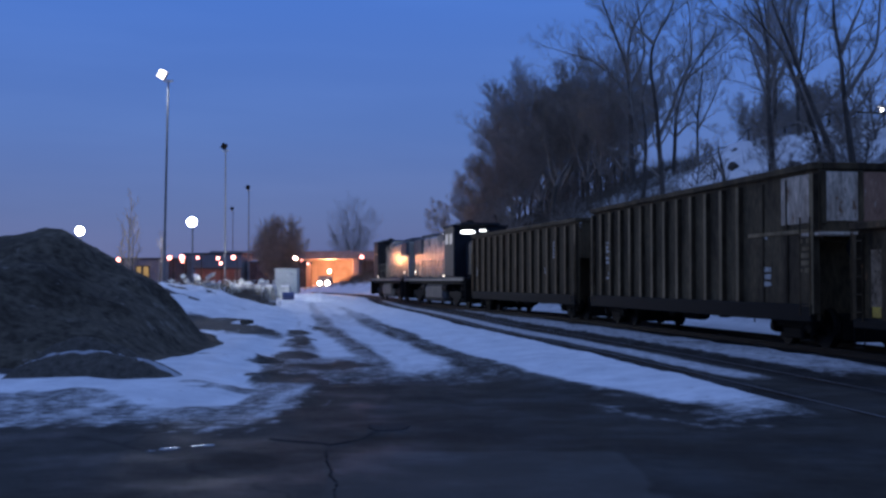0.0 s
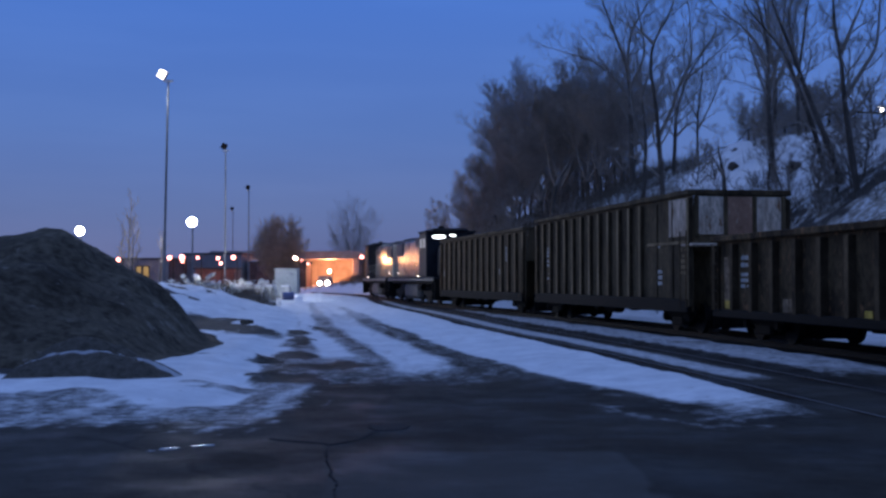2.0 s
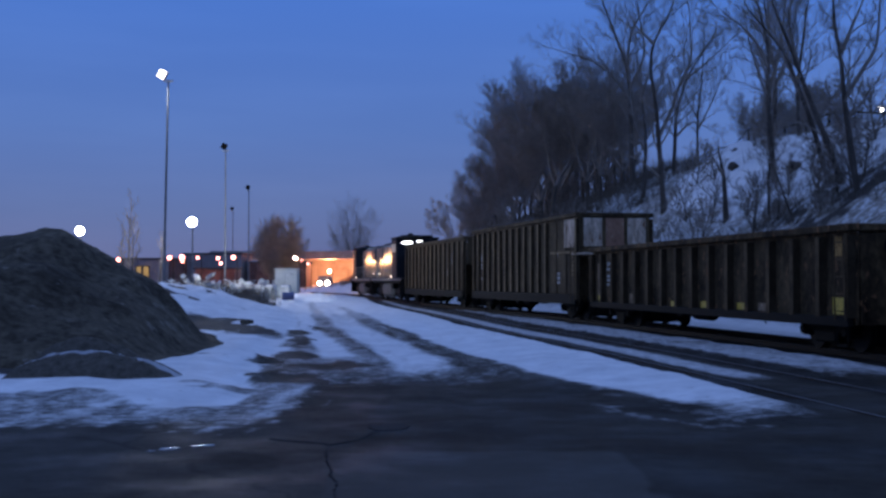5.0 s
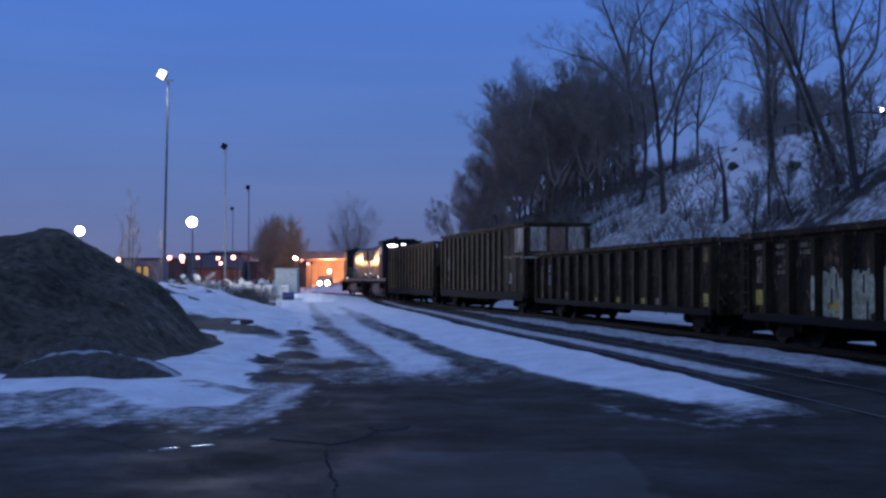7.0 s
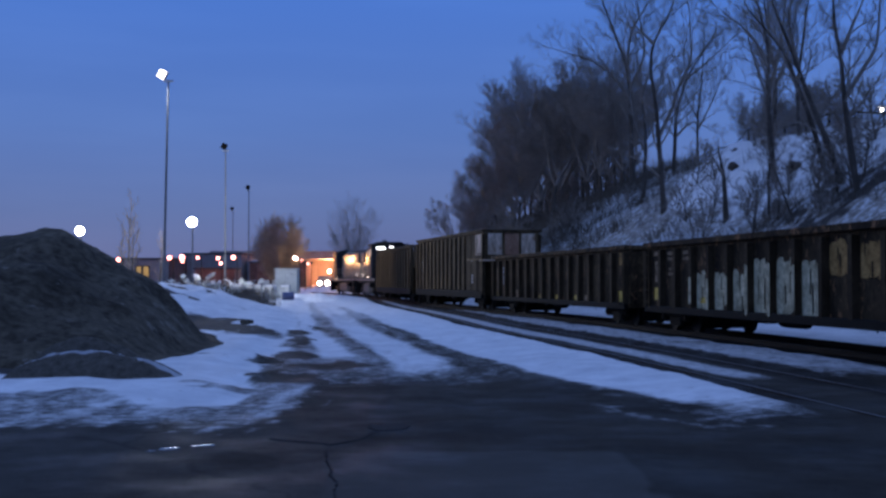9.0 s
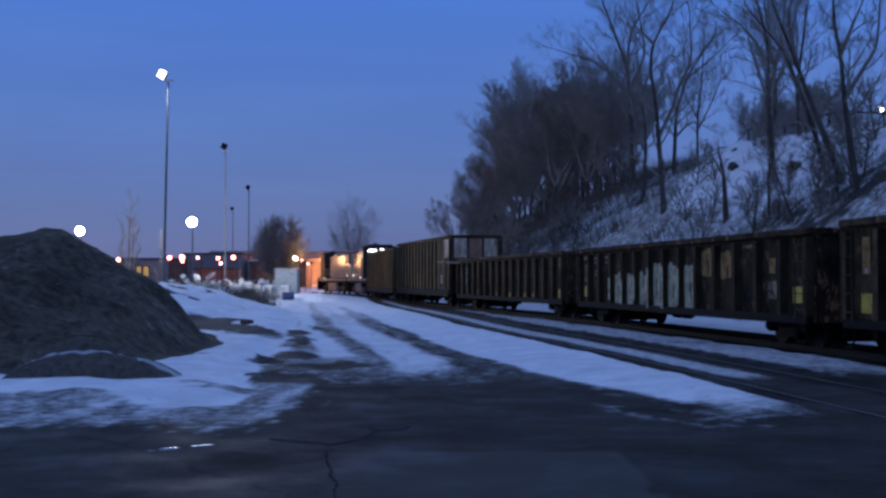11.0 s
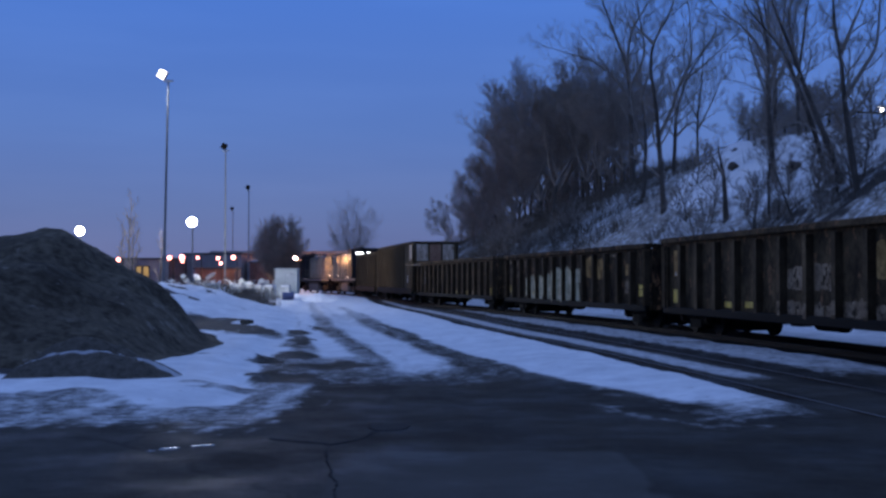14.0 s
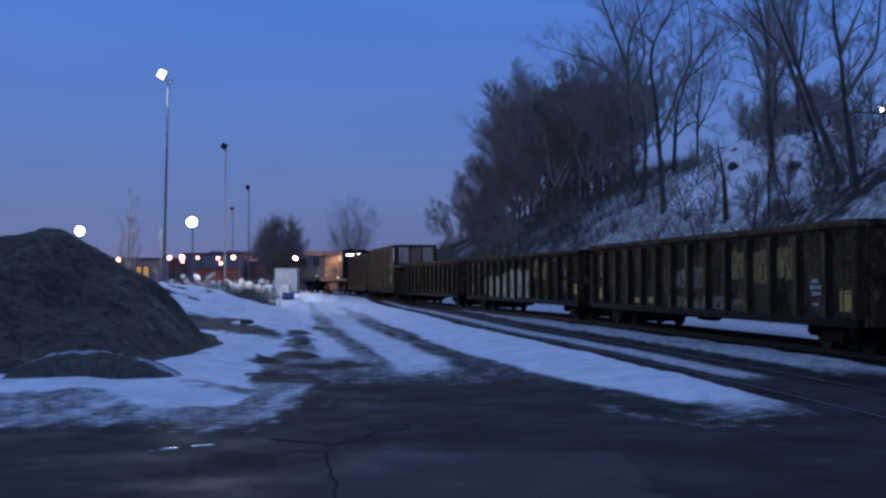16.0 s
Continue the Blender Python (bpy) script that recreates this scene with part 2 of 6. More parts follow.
# ---- the line of the main track: where its near edge of loading runs ----
LINE_S = np.linspace(-120, 400, 1041)
LINE_A = np.radians(np.interp(LINE_S, [-1, 20.2, 40.4, 55.6, 70.7, 85.9, 101, 116, 131.3, 165, 230],
                              [5.27, 7.63, 10.3, 13.0, 12.6, 10.6, 8.8, 12.2, 18.5, 25.0, 25.0]))
LINE_A = np.convolve(np.pad(LINE_A, 12, mode="edge"), np.ones(25) / 25, mode="valid")
_dx = np.concatenate([[0], np.cumsum(-np.sin((LINE_A[1:] + LINE_A[:-1]) / 2) * 0.5)])
_dy = np.concatenate([[0], np.cumsum(np.cos((LINE_A[1:] + LINE_A[:-1]) / 2) * 0.5)])
LINE_X = _dx - np.interp(0, LINE_S, _dx) + 10.56
LINE_Y = _dy - np.interp(0, LINE_S, _dy)
RAIL_Z = 0.13


def on_line(s, off=0.0):
    """The place s metres along the line and off metres to its right, and its heading."""
    a = float(np.interp(s, LINE_S, LINE_A))
    return float(np.interp(s, LINE_S, LINE_X)) + off * math.cos(a), float(np.interp(s, LINE_S, LINE_Y)) + off * math.sin(a), a


def spacing(s):
    """Distance between the main track and the siding, which joins it at a turnout."""
    return np.interp(s, [-120, 40, 46, 55, 60, 68, 80, 100, 400], [4.75, 4.75, 4.3, 3.55, 3.2, 2.75, 1.7, 0.0, 0.0])


# ---- the ground: one sheet with asphalt, slush, snow, ballast and the wooded bank ----
def line_coords(x, y):
    s = np.interp(y, LINE_Y, LINE_S)
    a = np.interp(s, LINE_S, LINE_A)
    return s, (x - np.interp(y, LINE_Y, LINE_X)) * np.cos(a)


def crest(y):
    u = np.interp(y, [-60, 20, 50, 80, 100, 130, 170, 260], [14, 15, 16, 21, 24, 24, 22, 20])
    z = np.interp(y, [-60, 20, 50, 60, 65, 72, 76, 80, 90, 100, 115, 130, 145, 158, 168, 230], [6, 7.4, 8.3, 9.5, 9.7, 10.0, 9.6, 9.8, 10.0, 9.9, 9.6, 8.8, 6.5, 3.5, 0.8, 0.3])
    return u, z


def road_left(y):
    return np.interp(y, [0, 13, 16.7, 21, 31, 51, 96, 140, 400], [-2.2, -2.4, -2.6, -3.15, -4.1, -6.3, -11.1, -16, -60])


def berm_left(y):
    return np.interp(y, [10, 12.4, 13, 14.8, 16.5, 17.6, 21, 27, 41, 66, 100, 400], [-5.0, -5.2, -5.4, -5.6, -5.8, -6.2, -6.65, -6.95, -6.7, -4.9, -4.0, -4.0])


def swing(y):
    """The way that wheels take from the lane into the lot."""
    return np.interp(y, [9, 10.6, 12, 14.4, 17.6, 24, 31, 51, 96, 140, 400], [-3.6, -3.2, -2.85, -2.55, -2.55, -3.0, -3.6, -5.4, -9.6, -14, -58])


def ground_z(x, y):
    s, u = line_coords(x, y)
    z = (fbm(x * 0.5, y * 0.5, 3) - 0.5) * 0.05 + (fbm(x * 2.3, y * 2.3, 5) - 0.5) * 0.02
    sp = spacing(s)
    lump = fbm(x * 1.3, y * 0.8, 11)
    bl = berm_left(y)
    siding = 1.5 - sp
    berm = step(bl, bl + 0.9, u + (lump - 0.5) * 0.8) * (1 - step(siding - 1.5, siding - 1.1, u)) * step(12.3, 15.5, y)
    z = z + berm * (0.05 + 0.09 * lump)
    gap = step(siding + 0.9, siding + 1.3, u) * (1 - step(-0.5, 0.0, u)) * step(17, 22, y)
    z = z + gap * (0.05 + 0.10 * lump)
    # left snow field and the bank of ploughed snow behind the heap
    rl = road_left(y)
    left = step(0.0, 1.2, rl - x + (lump - 0.5) * 1.2) * step(12.5, 16.5, y)
    z = z + left * (0.06 + 0.14 * lump)
    bank = np.exp(-(((x + 12.6) / 4.4) ** 2 + ((y - 49) / 7.5) ** 2) ** 1.3)
    z = z + bank * (1.30 + 0.3 * (lump - 0.5))
    far_left = step(14, 40, rl - x) * step(40, 90, y)
    z = z + far_left * 0.2
    # ruts in the lane
    lane = (1 - step(-0.2, 0.6, rl - x)) * (1 - step(bl - 0.5, bl + 0.4, u)) * step(14, 20, y)
    mid = (x - rl) / np.maximum((np.interp(y, LINE_Y, LINE_X) + bl) - rl, 0.5)
    rut = np.exp(-((mid - 0.22) / 0.07) ** 2) + np.exp(-((mid - 0.55) / 0.08) ** 2)
    z = z + lane * (0.05 * fbm(x * 3, y * 0.5, 21) - 0.06 * rut)
    # snow beyond the train, then the bank
    z = z + step(2.9, 4.0, u) * (0.05 + 0.12 * lump)
    uc, zc = crest(y)
    t = np.clip((u - 5.5) / (uc - 5.5), 0, 1)
    rise = t ** 0.85 * (1 - 0.12 * t)
    hill = zc / 0.88 * rise * (1 + 0.10 * (fbm(x * 0.25, y * 0.25, 31) - 0.5)) + t * (fbm(x * 0.8, y * 0.8, 33) - 0.5) * 0.9
    z = z + hill - step(0, 60, u - uc) * 3.0
    return z


def axis(lo, fine_lo, fine_hi, hi, d, grow):
    v = list(np.arange(fine_lo, fine_hi, d))
    for sign, end in ((1, hi), (-1, lo)):
        p, w, side = (v[-1] if sign > 0 else v[0]), d, []
        while sign * (end - p) > 0:
            w = w * grow
            p += sign * w
            side.append(p)
        v = v + side if sign > 0 else side[::-1] + v
    return np.array(v)


gx, gy = axis(-2500, -12, 11, 2500, 0.14, 1.075), axis(-2500, 8, 44, 3500, 0.15, 1.045)
GX, GY = np.meshgrid(gx, gy)
GZ = ground_z(GX, GY)
gs, gu = line_coords(GX, GY)
gsp = spacing(gs)
gsid = 1.5 - gsp
n1, n2, n3 = fbm(GX * 0.9, GY * 0.9, 41), fbm(GX * 2.6, GY * 1.6, 43), fbm(GX * 0.35, GY * 0.35, 47)
grl, gbl = road_left(GY), berm_left(GY)
wob = (n1 - 0.5) * 1.8 + (n2 - 0.5) * 1.0
snow = np.zeros_like(GX)
# ploughed snow left of the lane
front = 14.6 + (n1 - 0.5) * 2.2 + step(-3.6, -5.2, GX) * 0.9
snow = np.maximum(snow, step(-0.15, 0.25, grl - GX + wob * 0.55) * step(-0.7, 0.4, GY - front))
snow = np.maximum(snow, 0.50 * step(0.40, 0.62, fbm(GX * 1.3, GY * 1.6, 53) * 0.6 + n2 * 0.4) * step(11.8, 12.8, GY + wob * 0.5) * (1 - step(15, 16, GY)) * step(0.5, 1.6, grl - GX))
# slush in the lane: worn tracks and ridges of snow along it
mid_lane = np.interp(GY, [15, 17, 19.5, 22.5, 25, 31, 41, 60, 96, 140, 400], [0.3, 0.1, -0.3, -0.6, -1.0, -1.75, -3.5, -5.9, -10.7, -16, -58])
w = GX - mid_lane + (fbm(GX * 0.25, GY * 0.22, 107) - 0.5) * 0.5
way = GX - swing(GY)
grain = fbm(w * 5.0, GY * 0.35, 61) * 0.55 + fbm(GX * 3.2, GY * 1.6, 63) * 0.45
lane = (1 - step(-0.1, 0.3, grl - GX + wob * 0.5)) * (1 - step(gbl - 0.3, gbl + 0.3, gu))
slush = np.full_like(w, 0.45)


def strip(a, b, soft=0.16):
    return step(a - soft, a + soft, w) * (1 - step(b - soft, b + soft, w))


slush = slush + strip(-1.75, -1.2) * 0.38 * step(22.5, 25, GY + wob)
slush = slush - strip(-1.15, -0.55) * 0.05 * step(19, 22, GY)
slush = slush + strip(-0.50, 0.50) * 0.26 * step(19.3, 21.0, GY + wob * 0.8) * (1 - 0.55 * step(36, 50, GY))
slush = slush - strip(0.55, 1.5, 0.3) * 0.11 * step(18.5, 20.5, GY) * (1 - 0.7 * step(36, 50, GY))
slush = slush + 0.16 * step(38, 62, GY) + (grain - 0.5) * 0.45
shore = step(15.2, 19.4, GY + wob * 1.3)
slush = slush * shore * (0.80 + 0.20 * step(19, 23, GY))
snow = np.maximum(snow, lane * np.clip(slush, 0, 1))
# churned ground where wheels turn in from the lane
zone = np.zeros_like(GX)
for cx, cy, rx, ry in ((-3.66, 29.5, 0.26, 2.4), (-3.20, 24.4, 0.44, 1.8), (-3.45, 22.4, 0.30, 1.2), (-2.85, 18.4, 0.36, 1.4), (-2.15, 18.0, 0.36, 0.9), (-4.40, 34.5, 0.34, 1.7), (-4.25, 38.5, 0.18, 1.6), (-2.6, 21.0, 0.34, 1.0), (-1.9, 21.5, 0.5, 1.1), (-3.0, 16.3, 0.8, 0.35)):
    q = ((GX - cx + (GY - cy) * 0.10 + (n2 - 0.5) * 0.6) / rx) ** 2 + ((GY - cy + (n1 - 0.5) * 1.6) / ry) ** 2
    zone = np.maximum(zone, 1 - step(0.75, 1.15, q))
snow = snow * (1 - zone * 0.66 * step(0.25, 0.50, fbm(GX * 3.1, GY * 1.5, 101) + 0.12))
# the berm between lane and siding, thinning out at the crossing
berm = step(-0.5, 0.15, gu - gbl + wob * 0.22) * (1 - step(gsid - 1.42, gsid - 1.2, gu + (n2 - 0.5) * 0.25)) * step(12.7, 14.2, GY + wob * 0.7)
snow = np.maximum(snow, berm * (0.50 + 0.50 * step(14.2, 16.4, GY + wob * 0.8)))
# thin slush in the tracks that swing from the lane into the lot
arcs = fbm(way * 6.0, GY * 0.35, 57) * 0.65 + fbm(way * 15.0, GY * 0.8, 59) * 0.35
arc = step(0.40, 0.66, arcs) * step(11.2, 12.8, GY + wob * 0.6) * (1 - step(17.0, 18.5, GY)) * step(-3.4, -2.2, way) * (1 - step(0.7, 1.5, way))
snow = np.maximum(snow, arc * 0.56)
film = step(11.6, 13.2, GY + wob * 0.5) * (1 - step(17.5, 18.5, GY)) * (1 - step(0.3, 1.3, way)) * (0.32 + 0.24 * arcs)
snow = np.maximum(snow, film)
off = gu - gbl
thin = step(0.40, 0.60, fbm(off * 2.2, GY * 0.5, 67) * 0.5 + fbm(GX * 3.0, GY * 2.0, 69) * 0.5) * step(11.0, 12.6, GY + wob * 0.7) * (1 - step(17.5, 20, GY)) * step(-1.3, -0.35, off + 0.9 * (1 - step(15, 18, GY)) + wob * 0.35) * (1 - step(-4.8, -4.3, gu)) * step(0.0, 0.8, GY - 11.6 - 1.1 * step(-5.9, -5.0, gu))
snow = np.maximum(snow, 0.37 * thin)
# siding: snow between and outside the rails, bare beside each rail
in_siding = np.exp(-((gu - gsid + 0.06) / 0.43) ** 6)
snow = np.maximum(snow, in_siding * 0.54 * step(17.2, 19.5, GY + wob * 0.5))
snow = np.maximum(snow, step(gsid + 1.05, gsid + 1.25, gu) * (1 - step(-0.45, -0.15, gu)) * 0.50 * step(17.0, 20.5, GY + wob * 0.6) * step(0.2, 0.45, n1 + 0.12))
# beyond the train
snow = np.maximum(snow, step(2.75, 3.05, gu + (n2 - 0.5) * 0.3))
uc, zc = crest(GY)
bank_t = np.clip((gu - 5.2) / (uc - 5.2), 0, 1.0)
grass = step(-2, 3, GY - 49 - 25 * bank_t + (n1 - 0.5) * 7)          # dry grass north of a slanting edge, snow south of it
brush = (0.48 + 0.52 * np.maximum(grass, 1 - step(46, 50, GY + (n1 - 0.5) * 4))) * step(0.22, 0.34, bank_t) * step(0.40, 0.60, fbm(GX * 0.55, GY * 0.30, 71) + 0.22 * (1 - step(0.43, 0.54, bank_t + (n1 - 0.5) * 0.25)) + 0.24 * grass - 0.26 * step(0.46, 0.58, bank_t + (n1 - 0.5) * 0.25) * (1 - grass) + 0.12)
brush = np.maximum(brush, step(0.27, 0.35, bank_t) * (1 - step(0.40, 0.52, bank_t + (n1 - 0.5) * 0.2)) * (0.55 + 0.25 * step(63, 69, GY)))
brush = brush * (1 - 0.75 * step(0.46, 0.56, bank_t + (n1 - 0.5) * 0.15) * step(49, 52, GY) * (1 - grass))
brush = np.maximum(brush, 0.8 * step(0.06, 0.14, bank_t) * (1 - step(0.3, 0.4, bank_t)) * step(56, 62, GY))
brush = brush * (1 - step(0, 6, gu - uc))
# soil washed from the heap and bare tufts on the ploughed bank
soil = np.exp(-(((GX + 6.9 + (GY - 36.4) * 0.40) / 1.15) ** 2 + ((GY - 36.4) / 6.2) ** 2) ** 2) * step(0.28, 0.46, n2 + 0.12)
soil = np.maximum(soil, np.exp(-(((GX + 8.0 + (GY - 38) * 0.3) / 1.0) ** 2 + ((GY - 38) / 4.5) ** 2) ** 2) * step(0.22, 0.40, n2 + 0.12))
soil = np.maximum(soil, np.exp(-(((GX + 5.0) / 1.15) ** 2 + ((GY - 22.6 - 0.6 * (GX + 5.0)) / 1.5) ** 2) ** 2) * step(0.38, 0.52, n1))
soil = np.maximum(soil, step(17.5, 18.5, GY + wob * 0.3) * (1 - step(20, 22, GY)) * step(5.6, 6.8, -GX) * 0.9)
soil = np.maximum(soil, step(0.60, 0.70, n1) * step(23, 26, GY) * (1 - step(60, 80, GY)) * step(1.0, 2.5, grl - GX) * 0.9)
soil = np.maximum(soil, (1 - step(45.0, 48.0, GY + (n1 - 0.5) * 3)) * step(0.20, 0.30, bank_t) * (1 - step(0.66, 0.90, bank_t + (n1 - 0.5) * 0.3)) * step(20, 30, GY) * (0.2 + 0.6 * step(0.40, 0.58, n2 * 0.5 + n1 * 0.5)))
tone = step(8.0, 8.6, GY * 0 + GX + 9.2) * (1 - step(1.5, 1.75, GX + (n2 - 0.5) * 0.3)) * (1 - step(10.6, 10.8, GY + (n2 - 0.5) * 0.25)) * step(-1.3, -1.1, GX)
tone = np.maximum(tone, 0.5 * step(0.30, 0.62, n3 * 0.6 + n1 * 0.4 + 0.22 * step(0.8, -2.5, GX) - 0.12) * (1 - step(16, 18, GY)) * (1 - step(1.2, 2.6, GX)))
ballast = step(-0.5, -0.2, gu) * (1 - step(2.7, 3.0, gu))
ballast = np.maximum(ballast, np.exp(-((np.abs(gu - gsid) - 0.92) / (0.46 - 0.13 * step(35, 55, GY))) ** 4) * step(13.6, 16, GY))
ballast = np.maximum(ballast, np.exp(-((GX + 0.58) / 0.32) ** 2 - ((GY - 12.45) / 0.42) ** 2) * step(0.25, 0.55, n2 + 0.1))

me = bpy.data.meshes.new("ground")
ny, nx = GX.shape
idx = np.arange(ny * nx).reshape(ny, nx)
quads = np.stack([idx[:-1, :-1], idx[:-1, 1:], idx[1:, 1:], idx[1:, :-1]], axis=-1).reshape(-1, 4)
me.from_pydata(np.stack([GX, GY, GZ], axis=-1).reshape(-1, 3).tolist(), [], quads.tolist())
me.polygons.foreach_set("use_smooth", [True] * len(me.polygons))
for key, field in (("snow", snow), ("brush", brush), ("soil", soil), ("tone", tone), ("ballast", ballast)):
    me.attributes.new(key, "FLOAT", "POINT").data.foreach_set("value", np.clip(field, 0, 1).reshape(-1).astype(np.float32))
ground = tagged(new("ground", me), "dark asphalt lot with slushy lane, snow banks and wooded slope", "ground", kind="structure")


def ground_material():
    m, n, l, b = node_mat("asphalt_slush_and_snow")
    co = n.new("ShaderNodeTexCoord").outputs["Object"]

    def att(key):
        a = n.new("ShaderNodeAttribute")
        a.attribute_name = key
        return a.outputs["Fac"]

    def ragged(key, scale, low, high, amount):
        """The cover named key, its edge broken up by grain."""
        nz = noise_node(n, l, co, scale, 10, 0.78)
        sub = n.new("ShaderNodeMath")
        sub.operation = "MULTIPLY_ADD"
        l.new(nz.outputs["Fac"], sub.inputs[0])
        sub.inputs[1].default_value = amount
        l.new(att(key), sub.inputs[2])
        r = n.new("ShaderNodeMapRange")
        r.interpolation_type = "SMOOTHSTEP"
        r.inputs["From Min"].default_value, r.inputs["From Max"].default_value = low + amount / 2, high + amount / 2
        l.new(sub.outputs[0], r.inputs[0])
        return r.outputs[0]

    grit, patch = noise_node(n, l, co, 70, 4, 0.7), noise_node(n, l, co, 0.45, 5, 0.6)
    asph = ramp(n, [(0.3, (0.020, 0.0166, 0.0125)), (0.7, (0.050, 0.042, 0.032))])
    l.new(patch.outputs["Fac"], asph.inputs[0])
    gr = ramp(n, [(0.3, (0.6, 0.6, 0.6)), (0.7, (1.35, 1.35, 1.35))])
    l.new(grit.outputs["Fac"], gr.inputs[0])
    col = mixed(n, l, 1.0, asph.outputs[0], gr.outputs[0], "MULTIPLY")
    mott = ramp(n, [(0.34, (0.62, 0.62, 0.62)), (0.66, (1.35, 1.35, 1.35))])
    l.new(noise_node(n, l, co, 5.0, 8, 0.8).outputs["Fac"], mott.inputs[0])
    col = mixed(n, l, 1.0, col, mott.outputs[0], "MULTIPLY")
    col = mixed(n, l, ragged("tone", 3, 0.3, 0.7, 0.5), col, (0.066, 0.060, 0.052))
    # cracks
    cr = n.new("ShaderNodeTexVoronoi")
    cr.feature = "DISTANCE_TO_EDGE"
    cr.inputs["Scale"].default_value = 0.21
    warp = noise_node(n, l, co, 1.6, 4, 0.6)
    add = n.new("ShaderNodeMix")
    add.data_type = "VECTOR"
    add.inputs[0].default_value = 0.45
    l.new(co, add.inputs[4])
    l.new(warp.outputs["Color"], add.inputs[5])
    l.new(add.outputs[1], cr.inputs["Vector"])
    crr = ramp(n, [(0.0015, (0.55, 0.55, 0.55)), (0.007, (1, 1, 1))])
    l.new(cr.outputs["Distance"], crr.inputs[0])
    col = mixed(n, l, 1.0, col, crr.outputs[0], "MULTIPLY")
    stone = noise_node(n, l, co, 26, 4, 0.8)
    st = ramp(n, [(0.3, (0.007, 0.006, 0.005)), (0.7, (0.026, 0.021, 0.017))])
    l.new(stone.outputs["Fac"], st.inputs[0])
    col = mixed(n, l, ragged("ballast", 8, 0.3, 0.7, 0.5), col, st.outputs[0])
    sn = ramp(n, [(0.3, (0.62, 0.62, 0.635)), (0.65, (0.86, 0.86, 0.865))])
    snz = noise_node(n, l, co, 1.1, 6, 0.7)
    l.new(snz.outputs["Fac"], sn.inputs[0])
    dirt = noise_node(n, l, co, 5, 6, 0.75)
    dr = ramp(n, [(0.58, (1, 1, 1)), (0.78, (0.48, 0.46, 0.44))])
    l.new(dirt.outputs["Fac"], dr.inputs[0])
    snow_col = mixed(n, l, 1.0, sn.outputs[0], dr.outputs[0], "MULTIPLY")
    snow_fac = ragged("snow", 4.6, 0.25, 0.75, 1.0)
    col = mixed(n, l, snow_fac, col, snow_col)
    br = ramp(n, [(0.34, (0.105, 0.090, 0.074)), (0.50, (0.27, 0.245, 0.215)), (0.62, (0.62, 0.62, 0.63))])
    brn = noise_node(n, l, co, 2.3, 7, 0.75)
    l.new(brn.outputs["Fac"], br.inputs[0])
    col = mixed(n, l, ragged("brush", 2.2, 0.3, 0.7, 0.6), col, br.outputs[0])
    so = ramp(n, [(0.35, (0.035, 0.030, 0.027)), (0.7, (0.085, 0.075, 0.066))])
    son = noise_node(n, l, co, 6, 6, 0.7)
    l.new(son.outputs["Fac"], so.inputs[0])
    col = mixed(n, l, ragged("soil", 3.5, 0.35, 0.65, 0.6), col, so.outputs[0])
    l.new(col, b.inputs["Base Color"])
    wet = ramp(n, [(0.34, (0.55, 0.55, 0.55)), (0.60, (0.9, 0.9, 0.9))])
    l.new(noise_node(n, l, co, 0.8, 5, 0.6).outputs["Fac"], wet.inputs[0])
    ro = mixed(n, l, snow_fac, wet.outputs[0], (0.8, 0.8, 0.8))
    l.new(ro, b.inputs["Roughness"])
    b.inputs["Specular IOR Level"].default_value = 0.12
    bp = n.new("ShaderNodeBump")
    bp.inputs["Strength"].default_value, bp.inputs["Distance"].default_value = 0.45, 0.05
    hm = n.new("ShaderNodeMath")
    hm.operation = "MULTIPLY_ADD"
    hm.inputs[1].default_value = 0.35
    l.new(grit.outputs["Fac"], hm.inputs[0])
    l.new(dirt.outputs["Fac"], hm.inputs[2])
    l.new(hm.outputs[0], bp.inputs["Height"])
    l.new(bp.outputs[0], b.inputs["Normal"])
    return m


me.materials.append(ground_material())


# ---- heaps ----
def mound(name, x0, x1, y0, y1, d, fn, material, label, category, cover=None):
    xs, ys = np.arange(x0, x1 + d, d), np.arange(y0, y1 + d, d)
    X, Y = np.meshgrid(xs, ys)
    Z = fn(X, Y)
    base = ground_z(X, Y)
    Z = np.maximum(base + Z, base - 0.12)
    ny, nx = X.shape
    idx = np.arange(ny * nx).reshape(ny, nx)
    q = np.stack([idx[:-1, :-1], idx[:-1, 1:], idx[1:, 1:], idx[1:, :-1]], axis=-1).reshape(-1, 4)
    cx, cy = (x0 + x1) / 2, (y0 + y1) / 2
    me = bpy.data.meshes.new(name)
    me.from_pydata(np.stack([X - cx, Y - cy, Z], axis=-1).reshape(-1, 3).tolist(), [], q.tolist())
    me.polygons.foreach_set("use_smooth", [True] * len(me.polygons))
    if cover:
        me.attributes.new("snow", "FLOAT", "POINT").data.foreach_set("value", cover(X, Y).reshape(-1).astype(np.float32))
    me.materials.append(material)
    ob = new(name, me)
    ob.location = (cx, cy, 0)
    return tagged(ob, label, category)


